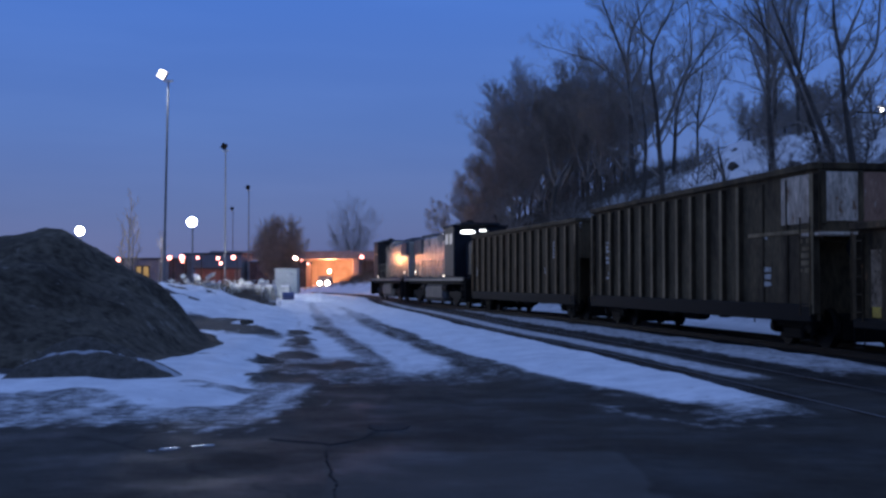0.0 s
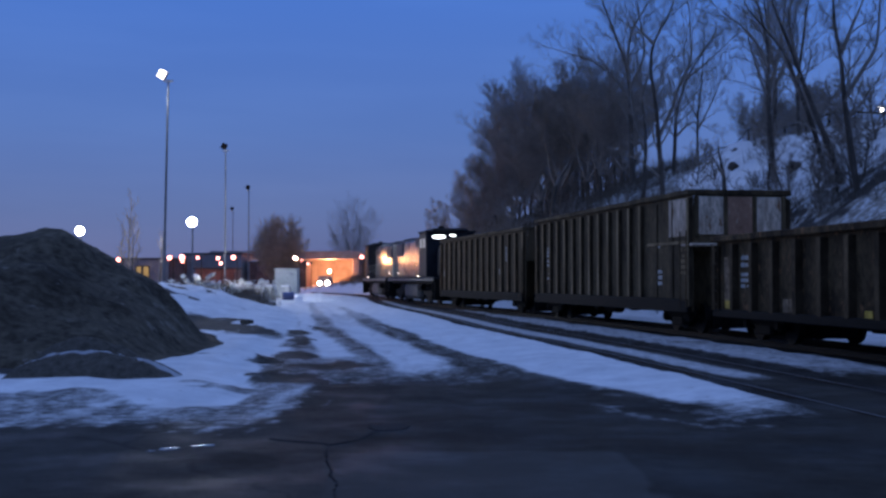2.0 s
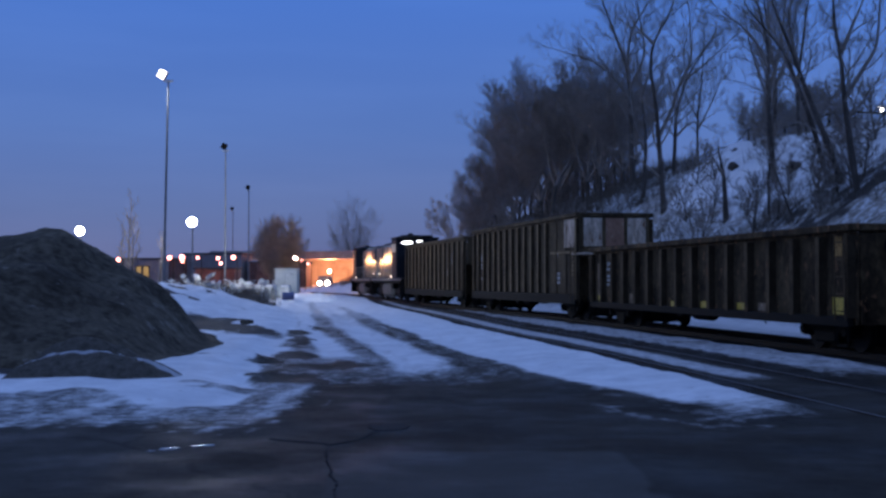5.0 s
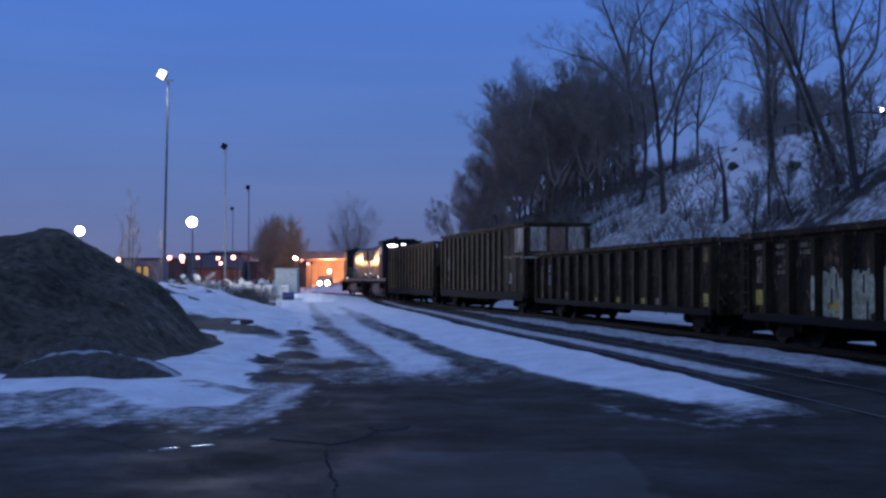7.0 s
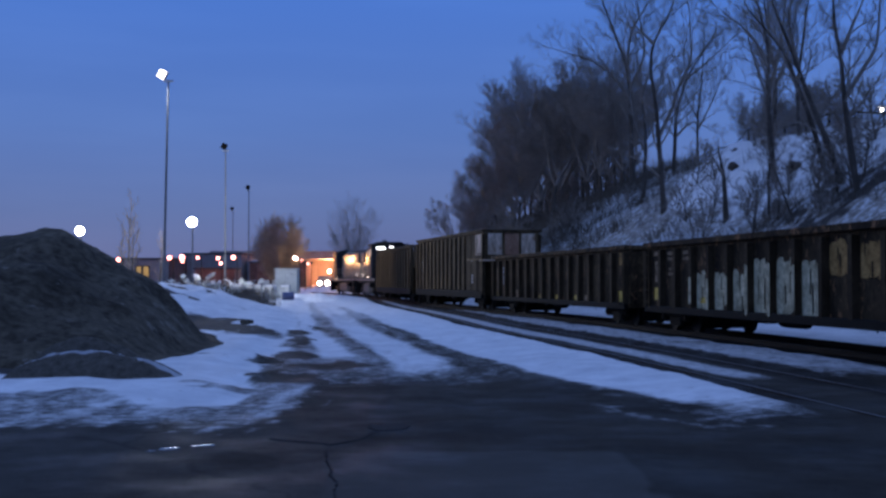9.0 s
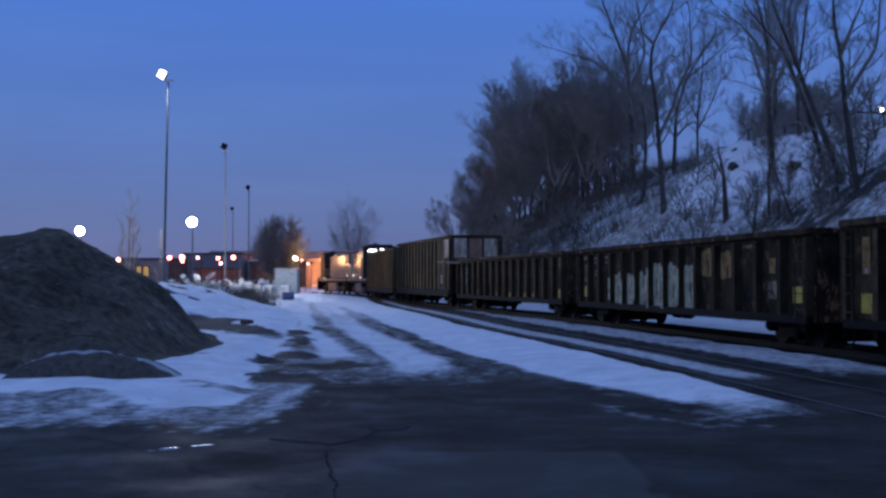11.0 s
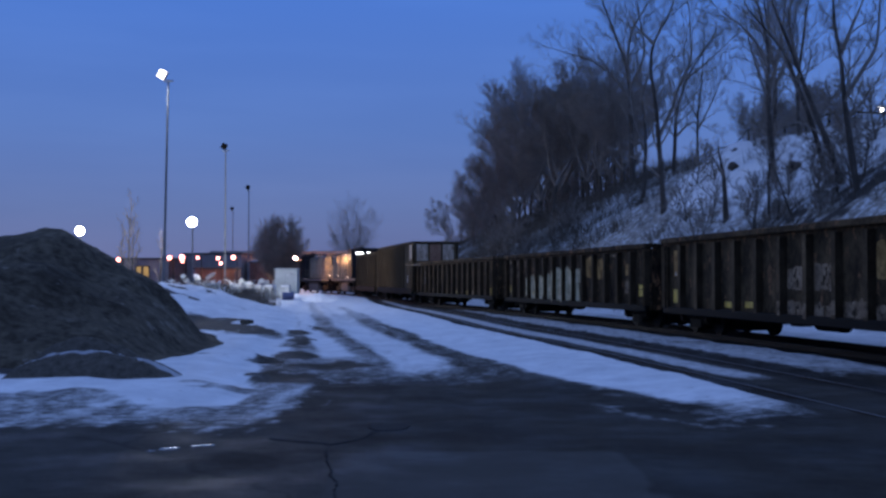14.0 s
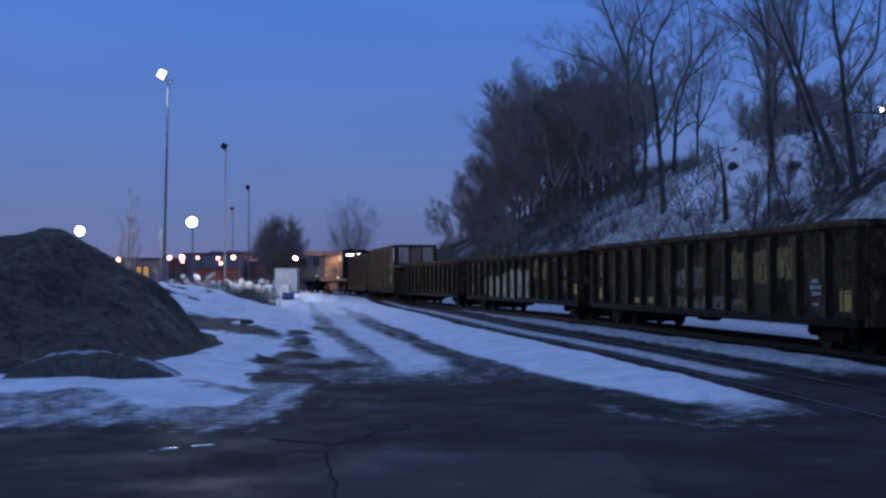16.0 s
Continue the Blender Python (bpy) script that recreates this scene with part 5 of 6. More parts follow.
NEAR = "bare forked tree standing in snow on the bank"
P_NEAR = [(0, 0, 0, 0, 0), (5, 0.50, 0.42, 0.12, 0.18), (4, 0.55, 0.42, 0.10, 0.15), (3, 0.7, 0.42, 0.08, 0.15)]
for seed, x, y, r, stems in (
        (211, 12.0, 61.8, 0.17, [[(-0.3, 4.1), (-0.5, 6.3), (-0.7, 7.8), (-0.5, 9.2), (0.4, 10.9)], [(-0.3, 4.0), (0.5, 5.7), (0.9, 6.9), (2.0, 7.8), (3.2, 8.9)], [(-0.5, 9.1), (-1.5, 10.2)], [(0.9, 6.9), (1.5, 8.3), (1.5, 10.2)]]),
        (212, 16.2, 80.0, 0.16, [[(0.2, 4.0), (0.6, 5.6), (1.2, 7.2), (2.8, 9.6)], [(0.2, 2.7), (1.3, 3.7), (2.3, 3.5)]]),
        (213, 15.4, 52.8, 0.17, [[(-0.2, 1.9), (-0.3, 4.5), (-0.3, 6.3), (-0.8, 8.4)], [(-0.2, 4.2), (0.4, 6.6), (0.7, 8.9)], [(-0.3, 5.3), (-1.0, 6.8), (-2.2, 7.9)]]),
        (214, 15.8, 44.8, 0.15, [[(-0.7, 1.6), (-1.4, 3.4), (-2.1, 5.3), (-2.9, 7.4)], [(-1.7, 4.1), (-2.1, 6.8), (-1.2, 8.1)]]),
        (215, 16.2, 48.2, 0.13, [[(-0.5, 1.6), (-1.2, 3.6), (-1.8, 5.0), (-3.2, 6.7)]]),
        (216, 15.6, 42.8, 0.15, [[(-0.3, 1.8), (-0.5, 3.5), (-0.6, 4.8), (-0.8, 6.0), (-0.9, 7.5)], [(-0.4, 3.5), (0.1, 4.4), (0.6, 5.4), (0.7, 7.5)], [(-0.6, 5.1), (-0.1, 6.1), (0.5, 7.3)]]),
        (217, 13.5, 47.2, 0.07, [[(0.0, 1.6), (0.1, 3.2), (0.0, 5.6)]]),
        (218, 14.3, 86.0, 0.22, [[(-0.1, 4.7), (-0.3, 8.5), (-1.2, 11.3), (-2.2, 14.0)], [(-0.2, 6.6), (-1.5, 8.4), (-3.2, 9.6), (-4.9, 10.1)], [(-0.2, 7.2), (0.9, 10.0), (0.4, 13.2)], [(-0.3, 8.9), (-0.1, 11.5), (1.3, 14.0)]]),
        (219, 12.6, 71.8, 0.13, [[(0.2, 3.6), (0.0, 6.4), (0.7, 8.5)], [(0.1, 3.0), (-0.7, 5.5), (-0.9, 8.0)]]),
        (220, 13.8, 44.5, 0.05, [[(-0.6, 1.3), (-1.1, 2.6)]]),
        (221, 19.2, 66.0, 0.15, [[(0.1, 3.0), (-0.2, 5.5), (-0.6, 8.5)], [(0.1, 2.8), (0.9, 5.0), (1.2, 7.5)]]),
        (222, 20.5, 72.0, 0.15, [[(0.0, 3.0), (0.2, 6.0), (0.1, 9.5)], [(0.0, 2.8), (-1.0, 5.5), (-1.6, 8.0)]]),
        (224, 18.8, 84.0, 0.11, [[(0.0, 3.0), (0.3, 6.0), (0.5, 9.0)], [(0.0, 2.5), (1.2, 5.0), (2.0, 7.5)], [(0.1, 3.2), (-0.9, 5.5), (-1.3, 7.5)]]),
        (223, 18.2, 58.0, 0.12, [[(-0.1, 2.5), (0.2, 5.0), (0.6, 8.0)], [(-0.1, 2.4), (-0.8, 4.4), (-1.2, 6.5)]])):
    stemmed_tree(seed, x, y, r, stems, NEAR, P_NEAR)
stemmed_tree(230, 12.8, 51.5, 0.16, [[(-0.1, 1.8), (-0.3, 3.0)], [(-0.1, 2.0), (-0.6, 2.5)]], "broken dead trunk standing in snow on the bank", [(0, 0, 0, 0, 0), (2, 0.4, 0.4, 0.1, 0.2)], 0.9, 0.2)
# shrubs on the bank
shrub = tree("shrub", 301, 2.2, 0.06, P_SHRUB, "dense leafless shrub on the snowy bank", fork=0, tips=0.008, group="shrubs of the bank")
rng = random.Random(9)
first = True
for x, y, k in [(17.2, 48.0, 1.1), (18.3, 48.0, 1.2), (17.8, 50.5, 0.9), (14.0, 63, 1.1), (14.6, 61, 0.9), (17.2, 52.5, 0.8), (16.6, 57.5, 0.8), (17.4, 60, 0.9), (18.3, 66, 1.1), (17.6, 64, 0.9), (20.2, 63.5, 1.3), (19.8, 67, 1.3), (19.4, 60, 1.1), (21.4, 64, 1.3), (20.9, 60, 1.2), (20.4, 57, 1.1), (21.6, 69, 1.3), (15.6, 43.4, 0.9), (16.3, 44.2, 1.0), (14.2, 43.0, 0.8), (14.9, 45.2, 0.9), (13.6, 46.4, 0.8), (14.6, 48.0, 0.8), (15.6, 47.0, 0.7), (13.2, 49.5, 0.8), (14.6, 50.6, 0.6), (16.6, 46.4, 0.9), (12.6, 53.5, 0.9), (12.0, 56.0, 0.9), (15.8, 55.2, 0.6), (17.0, 50.2, 0.6), (13.5, 112, 2.6), (15.0, 116, 2.4), (16.5, 112, 2.7), (17.6, 118, 2.5), (19.0, 114, 2.6), (20.2, 118, 2.4)] + \
        [(float(np.interp(yy, LINE_Y, LINE_X)) + rng.uniform(8.2, 14), yy, rng.uniform(0.6, 1.2)) for yy in [44 + 3.1 * i for i in range(30)] if not 51 < yy < 69] + \
        [(rng.uniform(2, 17), rng.uniform(100, 160), rng.uniform(1.3, 2.2)) for i in range(24)]:
    m = pose(x, y, gz(x, y) - 0.05, 0, 0, rng.uniform(0, 360))
    if first:
        shrub.matrix_basis = m @ Matrix.Diagonal((k, k, k, 1))
        first = False
    else:
        c = copy_thing(shrub, m)
        c.scale = (k, k, k)

# dry stalks and brambles on the bank
vs, fs = [], []
rng = random.Random(31)
nr = np.random.RandomState(31)
sy = nr.uniform(40, 150, 15000)
sx = np.interp(sy, LINE_Y, LINE_X) + nr.uniform(7.8, 24, sy.size)
_, su = line_coords(sx, sy)
keep = vnoise(sx * 0.5, sy * 0.3, 71) + 0.25 * (sy > 80) + 0.15 * (su < 10.5) - 0.34 * ((su > 8.4) & (sy < 49 + 25 * (su - 5.2) / 13)) > nr.uniform(0.35, 0.85, sy.size)
sx, sy = sx[keep], sy[keep]
sz = ground_z(sx, sy)
for x, y, z in zip(sx.tolist(), sy.tolist(), sz.tolist()):
    for k in range(4):
        h, w = rng.uniform(0.3, 1.1), rng.uniform(0.008, 0.02)
        dx, dy = rng.gauss(0, 0.35) * h, rng.gauss(0, 0.35) * h
        ox, oy = rng.uniform(-0.3, 0.3), rng.uniform(-0.3, 0.3)
        i0 = len(vs)
        vs += [(x + ox - w, y + oy, z - 0.08), (x + ox + w, y + oy, z - 0.08), (x + ox + dx, y + oy + dy, z + h)]
        fs.append((i0, i0 + 1, i0 + 2))
brush_me = bpy.data.meshes.new("dry_stalks")
brush_me.from_pydata(vs, [], fs)
brush_me.materials.append(M_BRUSH)
tagged(new("dry_stalks", brush_me), "dry brown stalks and brambles covering the bank", "undergrowth", kind="stuff")

# trees beyond the yard
def fan_tree(name, seed, height, width, stems, trunk, label, plan, every, tips):
    """A bare tree of many stems that rise from one short trunk and spread into a dome."""
    rng = random.Random(seed)
    t = thing(name, (0, 0, 0), label, "tree", "trees beyond the yard")
    tv, tf, cv, cf = [], [], [], []
    tube(tv, tf, [Vector((0, 0, -0.4)), Vector((0, 0, trunk * 0.5)), Vector((0, 0, trunk))], [0.26, 0.2, 0.17], 9)
    for n in range(stems):
        q = math.sqrt((n + 0.5) / stems)
        a = n * 2.4 + rng.uniform(-0.3, 0.3)
        out = q * width / 2
        top = trunk + (height - trunk) * math.sqrt(max(1 - 0.72 * q * q, 0.1)) * rng.uniform(0.88, 1.0)
        aim = Vector((math.cos(a), math.sin(a), 0))
        pts = smooth_way([Vector((0, 0, trunk * 0.8)), aim * out * 0.42 + Vector((0, 0, trunk + (top - trunk) * 0.30)), aim * out * 0.78 + Vector((0, 0, trunk + (top - trunk) * 0.65)), aim * out + Vector((0, 0, top))], 3)
        radii = [max(0.085 * (1 - 0.9 * i / (len(pts) - 1)), tips) for i in range(len(pts))]
        tube(cv, cf, pts, radii, 5)
        for i in range(1, len(pts) - 1):
            for k in range(every):
                ax = (pts[i + 1] - pts[i]).normalized()
                side = ax.orthogonal().normalized()
                side.rotate(Matrix.Rotation(rng.uniform(0, 6.28), 3, ax))
                nd = (ax * 0.6 + side * 0.5 + aim * 0.12 + Vector((0, 0, 0.22))).normalized()
                limb(cv, cf, rng, pts[i].lerp(pts[i + 1], rng.random()), nd, height * 0.24 * rng.uniform(0.5, 1.0) * (1.1 - 0.5 * i / len(pts)), max(radii[i] * 0.4, tips), 2, plan, tips)
    part("trunk", mesh_from("trunk", tv, tf, M_BARK), None, t)
    part("crown", mesh_from("crown", cv, cf, M_TWIG), None, t)
    return t


P_FAN = [(0, 0, 0, 0, 0), (0, 0, 0, 0, 0), (5, 0.55, 0.36, 0.20, 0.10), (4, 0.6, 0.34, 0.18, 0.10)]
t = fan_tree("round_tree", 401, 8.9, 6.4, 32, 1.0, "round dense leafless tree beyond the lane", P_FAN, 4, 0.009)
t.matrix_basis = pose(-20.0, 140, 0.3, 0, 0, 30)
c = copy_thing(t, pose(-22.0, 152, 0.4, 0, 0, 200))
c.scale = (0.62, 0.62, 0.62)
t = fan_tree("bare_tree", 402, 16.0, 9.0, 15, 3.5, "tall wispy leafless tree behind the overpass", P_FAN, 2, 0.006)
t.matrix_basis = pose(-16.9, 214, 0.5, 0, 0, 10)
for seed, x, y, h in ((411, -20.6, 75, 6.8), (412, -20.1, 74, 5.6), (413, -19.2, 77, 4.6), (414, -22.0, 78, 4.4)):
    t = tree("sapling", seed, h, 0.06, [(9, 0.30, 0.35, 0.35, 0.3), (4, 0.4, 0.45, 0.2, 0.2), (3, 0.5, 0.5, 0.1, 0.2)], "thin leafless sapling by the yard", group="saplings by the yard", tips=0.01)
    t.matrix_basis = pose(x, y, gz(x, y), 0, 0, seed)
t = tree("bare_tree", 421, 6.0, 0.11, P_FORK, "slender bare tree at the end of the woods", fork=2, lean=(-0.3, 0), group="trees beyond the yard")
t.matrix_basis = pose(1.4, 138, gz(1.4, 138), 0, 0, 0)


# ---- masts and lamps ----
def mast(x, y, z, lit, tilt=0.0):
    t = thing("light_mast", (x, y, gz(x, y)), "tall tapered steel floodlight mast, " + ("lamp lit" if lit else "lamps off"), "light mast", "yard masts")
    part("pole", rod(B(), (-tilt, 0, -0.2), (0, 0, z), 0.08, 0.05, 12), M_MAST, t)
    part("base_plate", box(B(), (-tilt, 0, 0.3), (0.7, 0.7, 0.6), 0.05), M_CONC, t)
    part("crossarm", box(B(), (0, 0, z), (0.5, 0.10, 0.10), 0.02), M_GALV, t)
    for dx in (-0.30,) if lit else (-0.12,):
        hd = B()
        box(hd, (0, 0, 0), (0.44, 0.34, 0.48), 0.08, m=Matrix.Rotation(0.5, 4, "Y"))
        h = part("floodlight", hd, M_FRAME, t, at=(dx, 0, z + 0.34))
        if lit:
            part("lens", box(B(), (0, 0, 0), (0.36, 0.02, 0.40), 0.004, m=Matrix.Rotation(0.5, 4, "Y")), M_LAMPM, h, "lit floodlight lens", at=(0, -0.185, 0))
    return t


mast(-14.5, 60, 11.9, True, 0.2)
mast(-16.8, 88, 11.5, False)
mast(-21.8, 128, 11.6, False)
mast(-30.4, 165, 11.4, False)


def flood(x, y, z, r):
    t = thing("yard_floodlight", (x, y, gz(x, y)), "glaring white floodlight on a thin steel pole", "floodlight", "yard floodlights")
    part("pole", rod(B(), (0, 0.2, -0.2), (0, 0.2, z), 0.07, 0.05, 10), M_MAST, t)
    hd = B()
    rod(hd, (0, 0.30, z), (0, 0.0, z), r * 0.5, r * 1.05, 20)
    h = part("lamp_head", hd, M_GALV, t)
    lens = B()
    bmesh.ops.create_uvsphere(lens, u_segments=20, v_segments=10, radius=r, matrix=Matrix.Translation((0, -0.02, z)) @ Matrix.Diagonal((1, 0.35, 1, 1)))
    part("lens", lens, M_LAMPW, h, "glaring lens", smooth=True)


flood(-17.5, 79.5, 5.53, 0.33)
flood(-25.3, 79.5, 4.94, 0.30)


def street_lamp(x, y, z, r, lens_mat, label="sodium street lamp on a steel pole, lit"):
    t = thing("street_lamp", (x, y, gz(x, y)), label, "street lamp", "street lamps beyond the yard")
    z -= gz(x, y)
    part("pole", rod(B(), (0.5, 0, -0.2), (0.5, 0, z + 0.2), 0.06, 0.04, 8), M_FRAME, t)
    part("arm", rod(B(), (0.5, 0, z + 0.2), (0, 0, z + 0.22), 0.03, 0.03, 6), M_GALV, t)
    h = part("lamp_head", box(B(), (0, 0, z + 0.2), (0.5, 0.28, 0.12), 0.05), M_GALV, t)
    lens = B()
    bmesh.ops.create_uvsphere(lens, u_segments=16, v_segments=8, radius=r * 0.8, matrix=Matrix.Translation((0, -0.03, z)))
    part("lens", lens, lens_mat, h, "glowing lens", smooth=True)


for px, z, y, r in ((210, 4.3, 150, 0.36), (300, 4.55, 150, 0.34), (322, 4.6, 150, 0.42), (323, 4.1, 152, 0.24), (350, 4.55, 150, 0.26), (386, 4.5, 150, 0.28), (391, 3.8, 148, 0.26), (413, 4.6, 150, 0.36), (534, 4.3, 155, 0.22), (545, 3.9, 160, 0.2), (640, 5.0, 167, 0.34)):
    street_lamp((px - 784) / 2020 * y, y, z, r, M_LAMPS)
street_lamp(-16.8, 130, 4.1, 0.21, M_LAMPO, "orange sodium lamp beside the track, lit")
street_lamp(21.2, 55, 9.8, 0.13, M_LAMPM, "white street lamp at the top of the bank, lit")

# ---- the overpass, with the lit road under it ----
op = thing("overpass", (-18, 200, 0), "dark concrete overpass, its underside lit orange", "bridge", kind="structure")
part("deck", box(B(), (16, 0, 5.65), (76, 9, 0.9), 0.05), M_CONC, op)
part("parapet", box(B(), (16, -4.4, 6.35), (76, 0.25, 0.55), 0.03), M_CONC, op)
for x in (-20.5, -8.5, 3, 18):
    part("pier", box(B(), (x, 0, 2.5), (1.2, 7.5, 5.4), 0.1), M_CONC, op)
part("abutment", box(B(), (-0.5, 4.6, 2.5), (15.0, 0.6, 5.4), 0.05), M_CONC, op, "abutment wall lit by sodium lamps")
street_lamp(-19.1, 192, 3.15, 0.34, M_LAMPO, "orange sodium lamp under the overpass, lit")


def headlamps(x, y):
    """A waiting van of which the headlamps show."""
    v = thing("van", (x, y, 0.35), "waiting van with glaring headlamps", "van")
    part("body", box(B(), (0, 2.2, 1.15), (1.9, 4.4, 1.5), 0.18), M_WALL, v)
    part("cab", box(B(), (0, 0.6, 0.85), (1.85, 1.6, 0.9), 0.15), M_WALL, v)
    for k in (-0.62, 0.62):
        part("headlight", rod(B(), (k, -0.22, 0.8), (k, -0.16, 0.8), 0.26, 0.24, 14), M_VAN, v, "glaring headlight")
        for yy in (0.7, 3.6):
            part("wheel", rod(B(), (k * 1.4 - 0.1, yy, 0.34), (k * 1.4 + 0.1, yy, 0.34), 0.34, 0.34, 16), M_FRAME, v)


headlamps(-18.9, 181)

# ---- buildings beyond the yard ----
def shed(x, y, w, d, h, wall_mat, label, bays=0, lit=None):
    t = thing("warehouse", (x, y, 0.2), label, "building", "buildings beyond the yard")
    part("wall", box(B(), (0, 0, h / 2), (w, d, h), 0.03), wall_mat, t)
    r = part("roof", box(B(), (0, 0, h + 0.12), (w + 0.5, d + 0.5, 0.24), 0.04), M_TAR, t)
    for i in range(bays):
        part("pilaster", box(B(), (-w / 2 + w * (i + 0.5) / bays, -d / 2 - 0.08, h / 2), (0.3, 0.16, h), 0.02), wall_mat, t)
    if lit:
        lx, lz, lw, lh = lit
        wdw = part("window", box(B(), (lx, -d / 2 - 0.03, lz), (lw, 0.06, lh), 0.01), M_WINDOW, t, "warm lit doorway")
        fr = B()
        for k in (-0.5, -0.02, 0.5):
            box(fr, (lx + k * lw, -d / 2 - 0.09, lz), (0.16 if abs(k) > 0.1 else 0.34, 0.08, lh + 0.1))
        for k in (-0.5, 0.5):
            box(fr, (lx, -d / 2 - 0.09, lz + k * lh), (lw + 0.16, 0.08, 0.14))
        part("frame", fr, M_TAR, wdw)
    return t


shed(-49, 182, 16, 12, 4.6, M_BRICK, "long low dark warehouse with flat roof", 6)
shed(-36.5, 186, 9, 10, 5.5, M_WALL, "dark clad workshop with flat roof", 3)
shed(-43.6, 168, 5, 6, 4.4, M_WALL, "small workshop with a warm lit doorway", 0, (0.2, 2.0, 1.9, 2.9))
shed(-31.5, 160, 5.5, 5, 2.9, M_BRICK, "low brick shed beyond the rubble", 3)
shed(-26.5, 187, 9, 8, 4.2, M_BRICK, "dark brick building behind the round tree", 4)


# ---- the yard: rubble, barriers, cabinet, fence ----
def rubble(x, y, w, h, seed):
    rg = random.Random(seed)
    t = thing("rubble_heap", (x, y, gz(x, y)), "heap of broken concrete slabs under patchy snow", "rubble heap", "rubble heaps in the yard")
    for i in range(24):
        bm = B()
        s = rg.uniform(0.14, 0.36)
        box(bm, (0, 0, 0), (s * 1.8, s, s * 0.45), 0.02)
        for v in bm.verts:
            v.co += Vector((rg.uniform(-1, 1), rg.uniform(-1, 1), rg.uniform(-1, 1))) * 0.05
        q = rg.uniform(-1, 1)
        part("slab", bm, M_RUBBLE if i % 3 else M_SNOW, t, at=pose(q * w / 2, rg.uniform(-0.5, 0.5), max(0.15, h * (1 - abs(q)) * rg.uniform(0.5, 1.0)), rg.uniform(-40, 40), rg.uniform(-40, 40), rg.uniform(0, 360)))
    bm = B()
    bmesh.ops.create_icosphere(bm, subdivisions=3, radius=1.0, matrix=Matrix.Diagonal((w / 2, 0.8, h * 0.55, 1)))
    for v in bm.verts:
        v.co *= 1 + 0.25 * noise.noise(v.co * 1.7 + Vector((seed, 0, 0)))
    part("core", bm, M_HEAP, t, "dark soil core")


for i, (px, y, w, h) in enumerate(((306, 72, 2.0, 1.7), (328, 74, 2.2, 2.0), (350, 76, 1.9, 2.1), (372, 75, 2.0, 1.9), (394, 80, 2.4, 2.0), (420, 82, 2.4, 2.0), (441, 84, 1.8, 1.4), (326, 66, 2.0, 1.5), (358, 70, 2.2, 1.3), (388, 72, 2.2, 1.3), (414, 76, 2.0, 1.2), (468, 92, 2.0, 1.6), (484, 95, 1.8, 1.4))):
    rubble((px - 784) / 2020 * y, y, w, h, 500 + i)

block = thing("concrete_block", (-14.0, 86, gz(-14.0, 86)), "pale concrete barrier block dusted with snow", "concrete block", "row of barrier blocks")
bb = B()
box(bb, (0, 0, 0.5), (0.75, 0.7, 1.0), 0.05)
part("body", bb, M_RUBBLE, block)
part("snow_cap", box(B(), (0, 0, 1.05), (0.7, 0.66, 0.12), 0.05), M_SNOW, block, "cap of snow")
for i, (x, y) in enumerate(((-13.1, 87), (-12.4, 90), (-14.9, 86.5), (-13.7, 89))):
    copy_thing(block, pose(x, y, gz(x, y), 0, 0, 13 * i - 20))

cab = thing("relay_cabinet", (-12.55, 92, gz(-12.55, 92)), "pale steel signal relay cabinet beside the lane", "signal cabinet")
part("plinth", box(B(), (0, 0, 0.08), (1.95, 1.5, 0.3), 0.03), M_CONC, cab)
part("body", box(B(), (0, 0, 1.25), (1.80, 1.35, 2.1), 0.04), M_PLATE, cab)
part("roof", box(B(), (0, 0, 2.36), (1.92, 1.5, 0.14), 0.05), M_PLATE, cab)
for k in (-0.45, 0.45):
    d = part("door", box(B(), (k, -0.69, 1.25), (0.84, 0.04, 1.9), 0.012), M_PLATE, cab)
    part("handle", box(B(), (k * 0.25, -0.73, 1.2), (0.05, 0.05, 0.22), 0.01), M_GALV, d)
part("vent", box(B(), (0.45, -0.725, 2.0), (0.4, 0.03, 0.16), 0.005), M_GALV, cab)

brl = thing("plastic_barrel", pose(-11.4, 84, gz(-11.4, 84) + 0.30, 0, 90, 8), "dark blue plastic barrel lying in the snow", "barrel")
part("body", rod(B(), (0, 0, -0.42), (0, 0, 0.42), 0.29, 0.29, 18), M_BLUE, brl)
for z in (-0.2, 0.2):
    part("hoop", rod(B(), (0, 0, z - 0.03), (0, 0, z + 0.03), 0.31, 0.31, 18), M_BLUE, brl)
part("lid", rod(B(), (0, 0, 0.42), (0, 0, 0.46), 0.25, 0.25, 18), M_BLUE, brl)

for x, y, r in ((-9.4, 57, 0.26), (-6.6, 38.5, 0.16)):
    lm = B()
    bmesh.ops.create_icosphere(lm, subdivisions=3, radius=r, matrix=Matrix.Diagonal((1.5, 1.0, 0.75, 1)))
    for v in lm.verts:
        v.co *= 1 + 0.4 * noise.noise(v.co * 5 + Vector((x, y, 0)))
    ob = new("soil_clod", mesh_of("soil_clod", lm, M_HEAP))
    ob.location = (x, y, gz(x, y) + r * 0.35)
    tagged(ob, "dark lump of frozen soil on the snow", "soil clod", "clods by the lane")

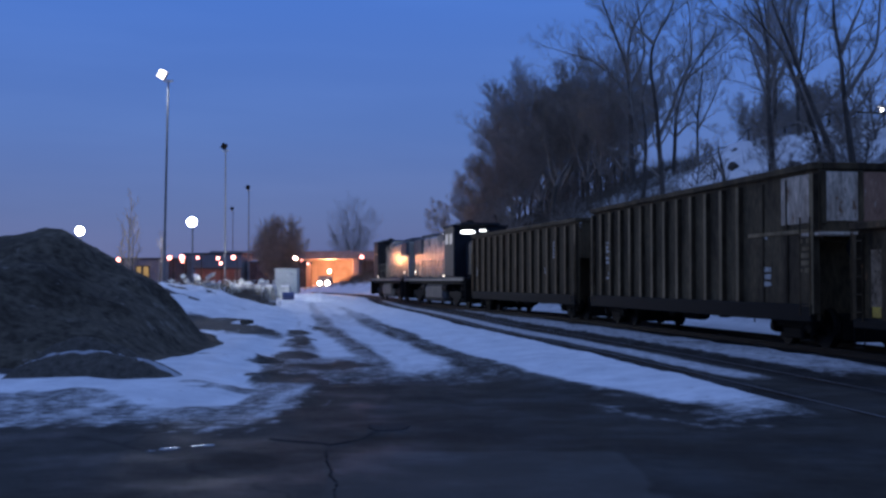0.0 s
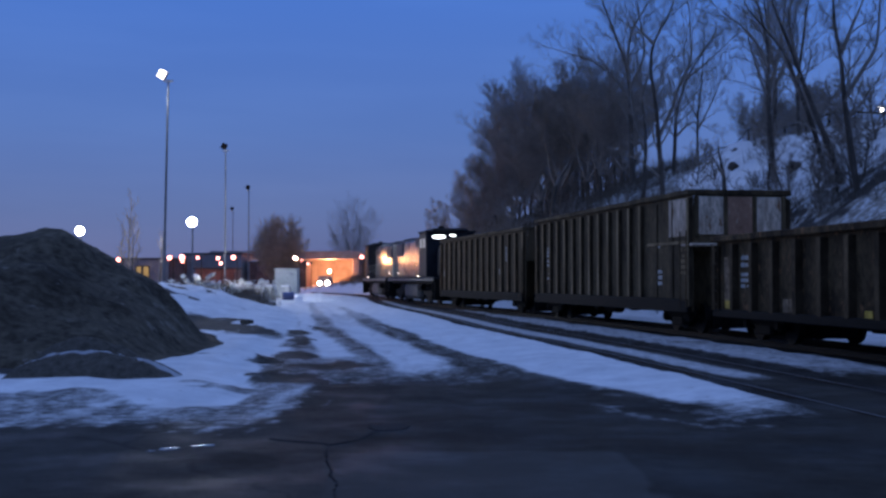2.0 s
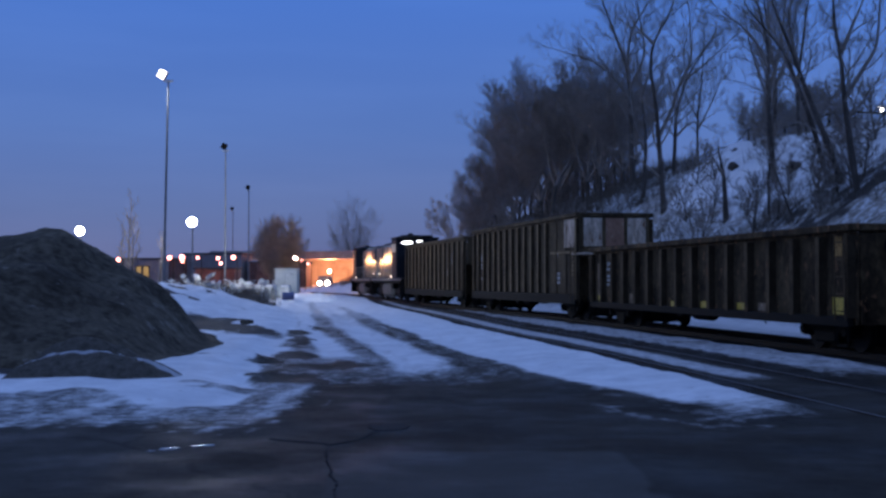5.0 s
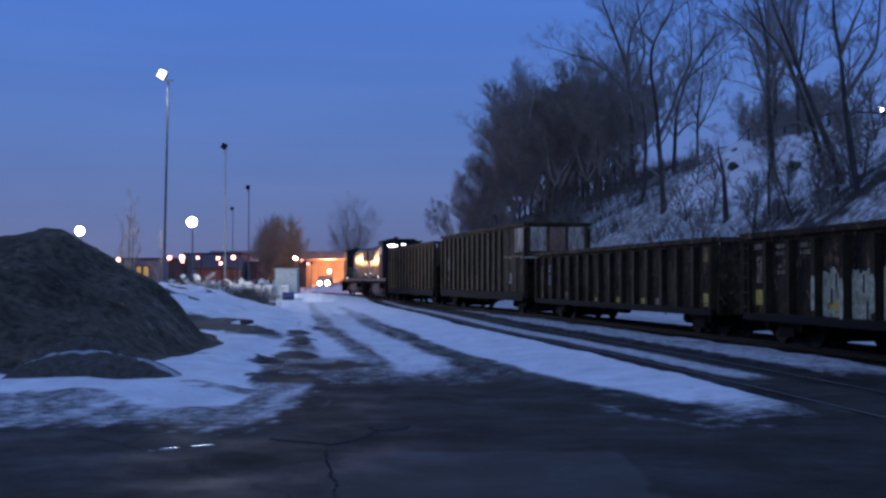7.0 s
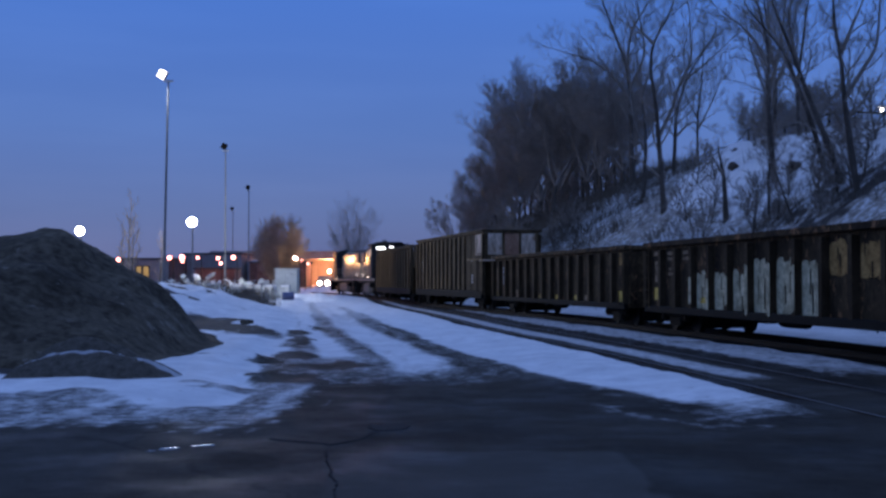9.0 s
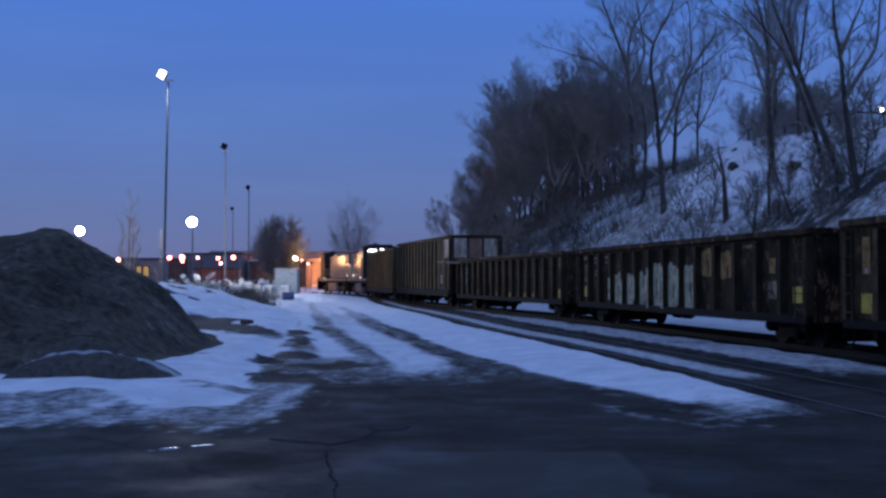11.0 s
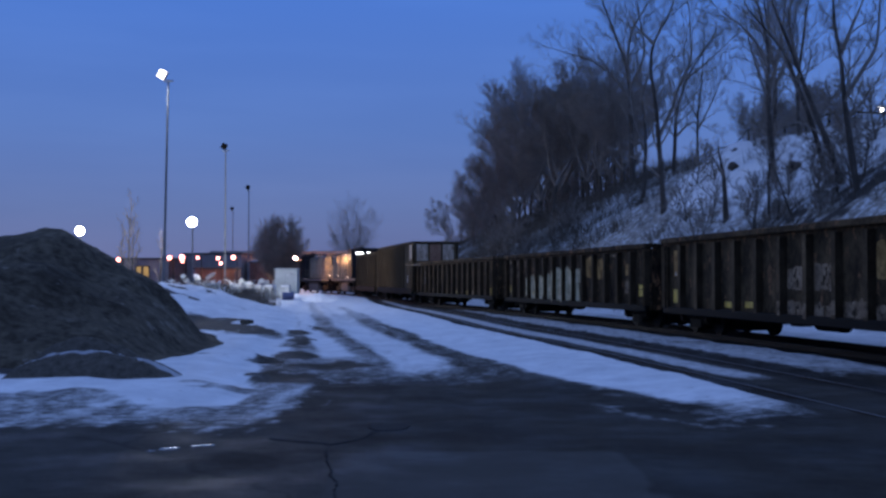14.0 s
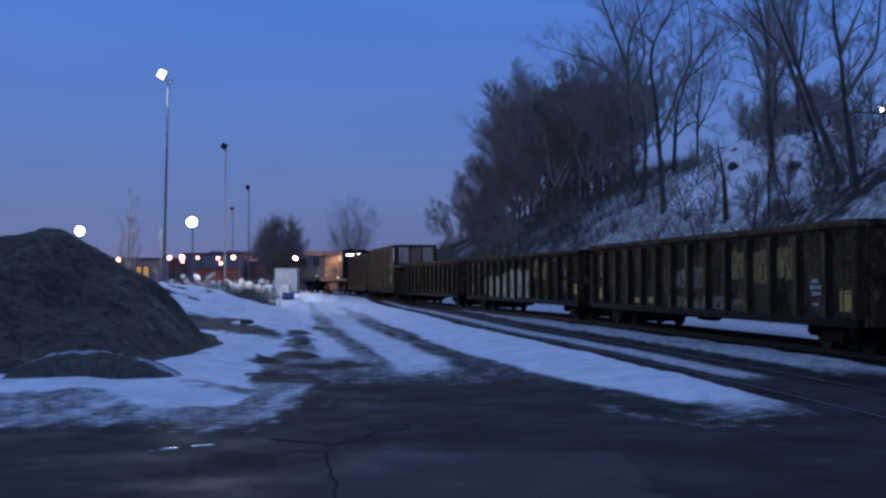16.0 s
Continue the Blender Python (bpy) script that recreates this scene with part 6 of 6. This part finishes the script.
# dark stumps and roots on the bank
for x, y, r in ((16.2, 52.6, 0.34), (15.3, 60.0, 0.24), (17.4, 67.5, 0.2), (15.6, 45.6, 0.2)):
    lm = B()
    bmesh.ops.create_icosphere(lm, subdivisions=3, radius=r, matrix=Matrix.Diagonal((1.1, 0.8, 1.0, 1)))
    for v in lm.verts:
        v.co *= 1 + 0.6 * noise.noise(v.co * 3.5 + Vector((x, y, 0)))
    ob = new("tree_stump", mesh_of("tree_stump", lm, M_BARK))
    ob.location = (x, y, gz(x, y) + r * 0.45)
    tagged(ob, "dark broken tree stump in the snow of the bank", "tree stump", "stumps of the bank")

# dead weeds between the rubble
vs, fs = [], []
rng = random.Random(63)
for i in range(2600):
    y = rng.uniform(54, 90)
    x = -0.2 * y + rng.uniform(-4.5, 3.2)
    z = gz(x, y)
    h, w = rng.uniform(0.4, 1.6), rng.uniform(0.008, 0.02)
    i0 = len(vs)
    vs += [(x - w, y, z - 0.05), (x + w, y, z - 0.05), (x + rng.gauss(0, 0.15), y + rng.gauss(0, 0.15), z + h)]
    fs.append((i0, i0 + 1, i0 + 2))
weed_me = bpy.data.meshes.new("dead_weeds")
weed_me.from_pydata(vs, [], fs)
weed_me.materials.append(M_BRUSH)
tagged(new("dead_weeds", weed_me), "thin dead weeds standing between the rubble heaps", "weeds", kind="stuff")

# wire fence behind the ploughed snow
fence = thing("wire_fence", (0, 0, 0), "low wire fence with thin steel posts before the rubble", "fence")
line = [(-20.5 + 0.95 * i, 62 + 2.0 * i) for i in range(10)]
wires = B()
for i, (x, y) in enumerate(line):
    z = gz(x, y)
    part("post", rod(B(), (0, 0, -0.2), (0, 0, 1.5), 0.035, 0.03, 8), M_GALV, fence, at=(x, y, z))
    if i:
        for h in (0.4, 0.8, 1.2, 1.45):
            rod(wires, (*line[i - 1], gz(*line[i - 1]) + h), (x, y, z + h), 0.008, sides=4)
part("wires", wires, M_GALV, fence)

# guard rail along the top of the bank
gr = thing("guard_rail", (0, 0, 0), "thin steel pipe rail on posts along the snowy bank", "guard rail")
prev, pipe = None, B()
for i in range(12):
    y = 46 + 3.6 * i
    x = float(np.interp(y, [46, 56, 66, 78, 90], [19.2, 19.3, 19.2, 19.0, 18.8]))
    z = gz(x, y)
    part("post", rod(B(), (0, 0, -0.2), (0, 0, 0.75), 0.05, 0.05, 8), M_FRAME, gr, at=(x, y, z))
    if prev:
        rod(pipe, prev, (x, y, z + 0.7), 0.045, sides=6)
    prev = (x, y, z + 0.7)
part("pipe", pipe, M_FRAME, gr)

motions()
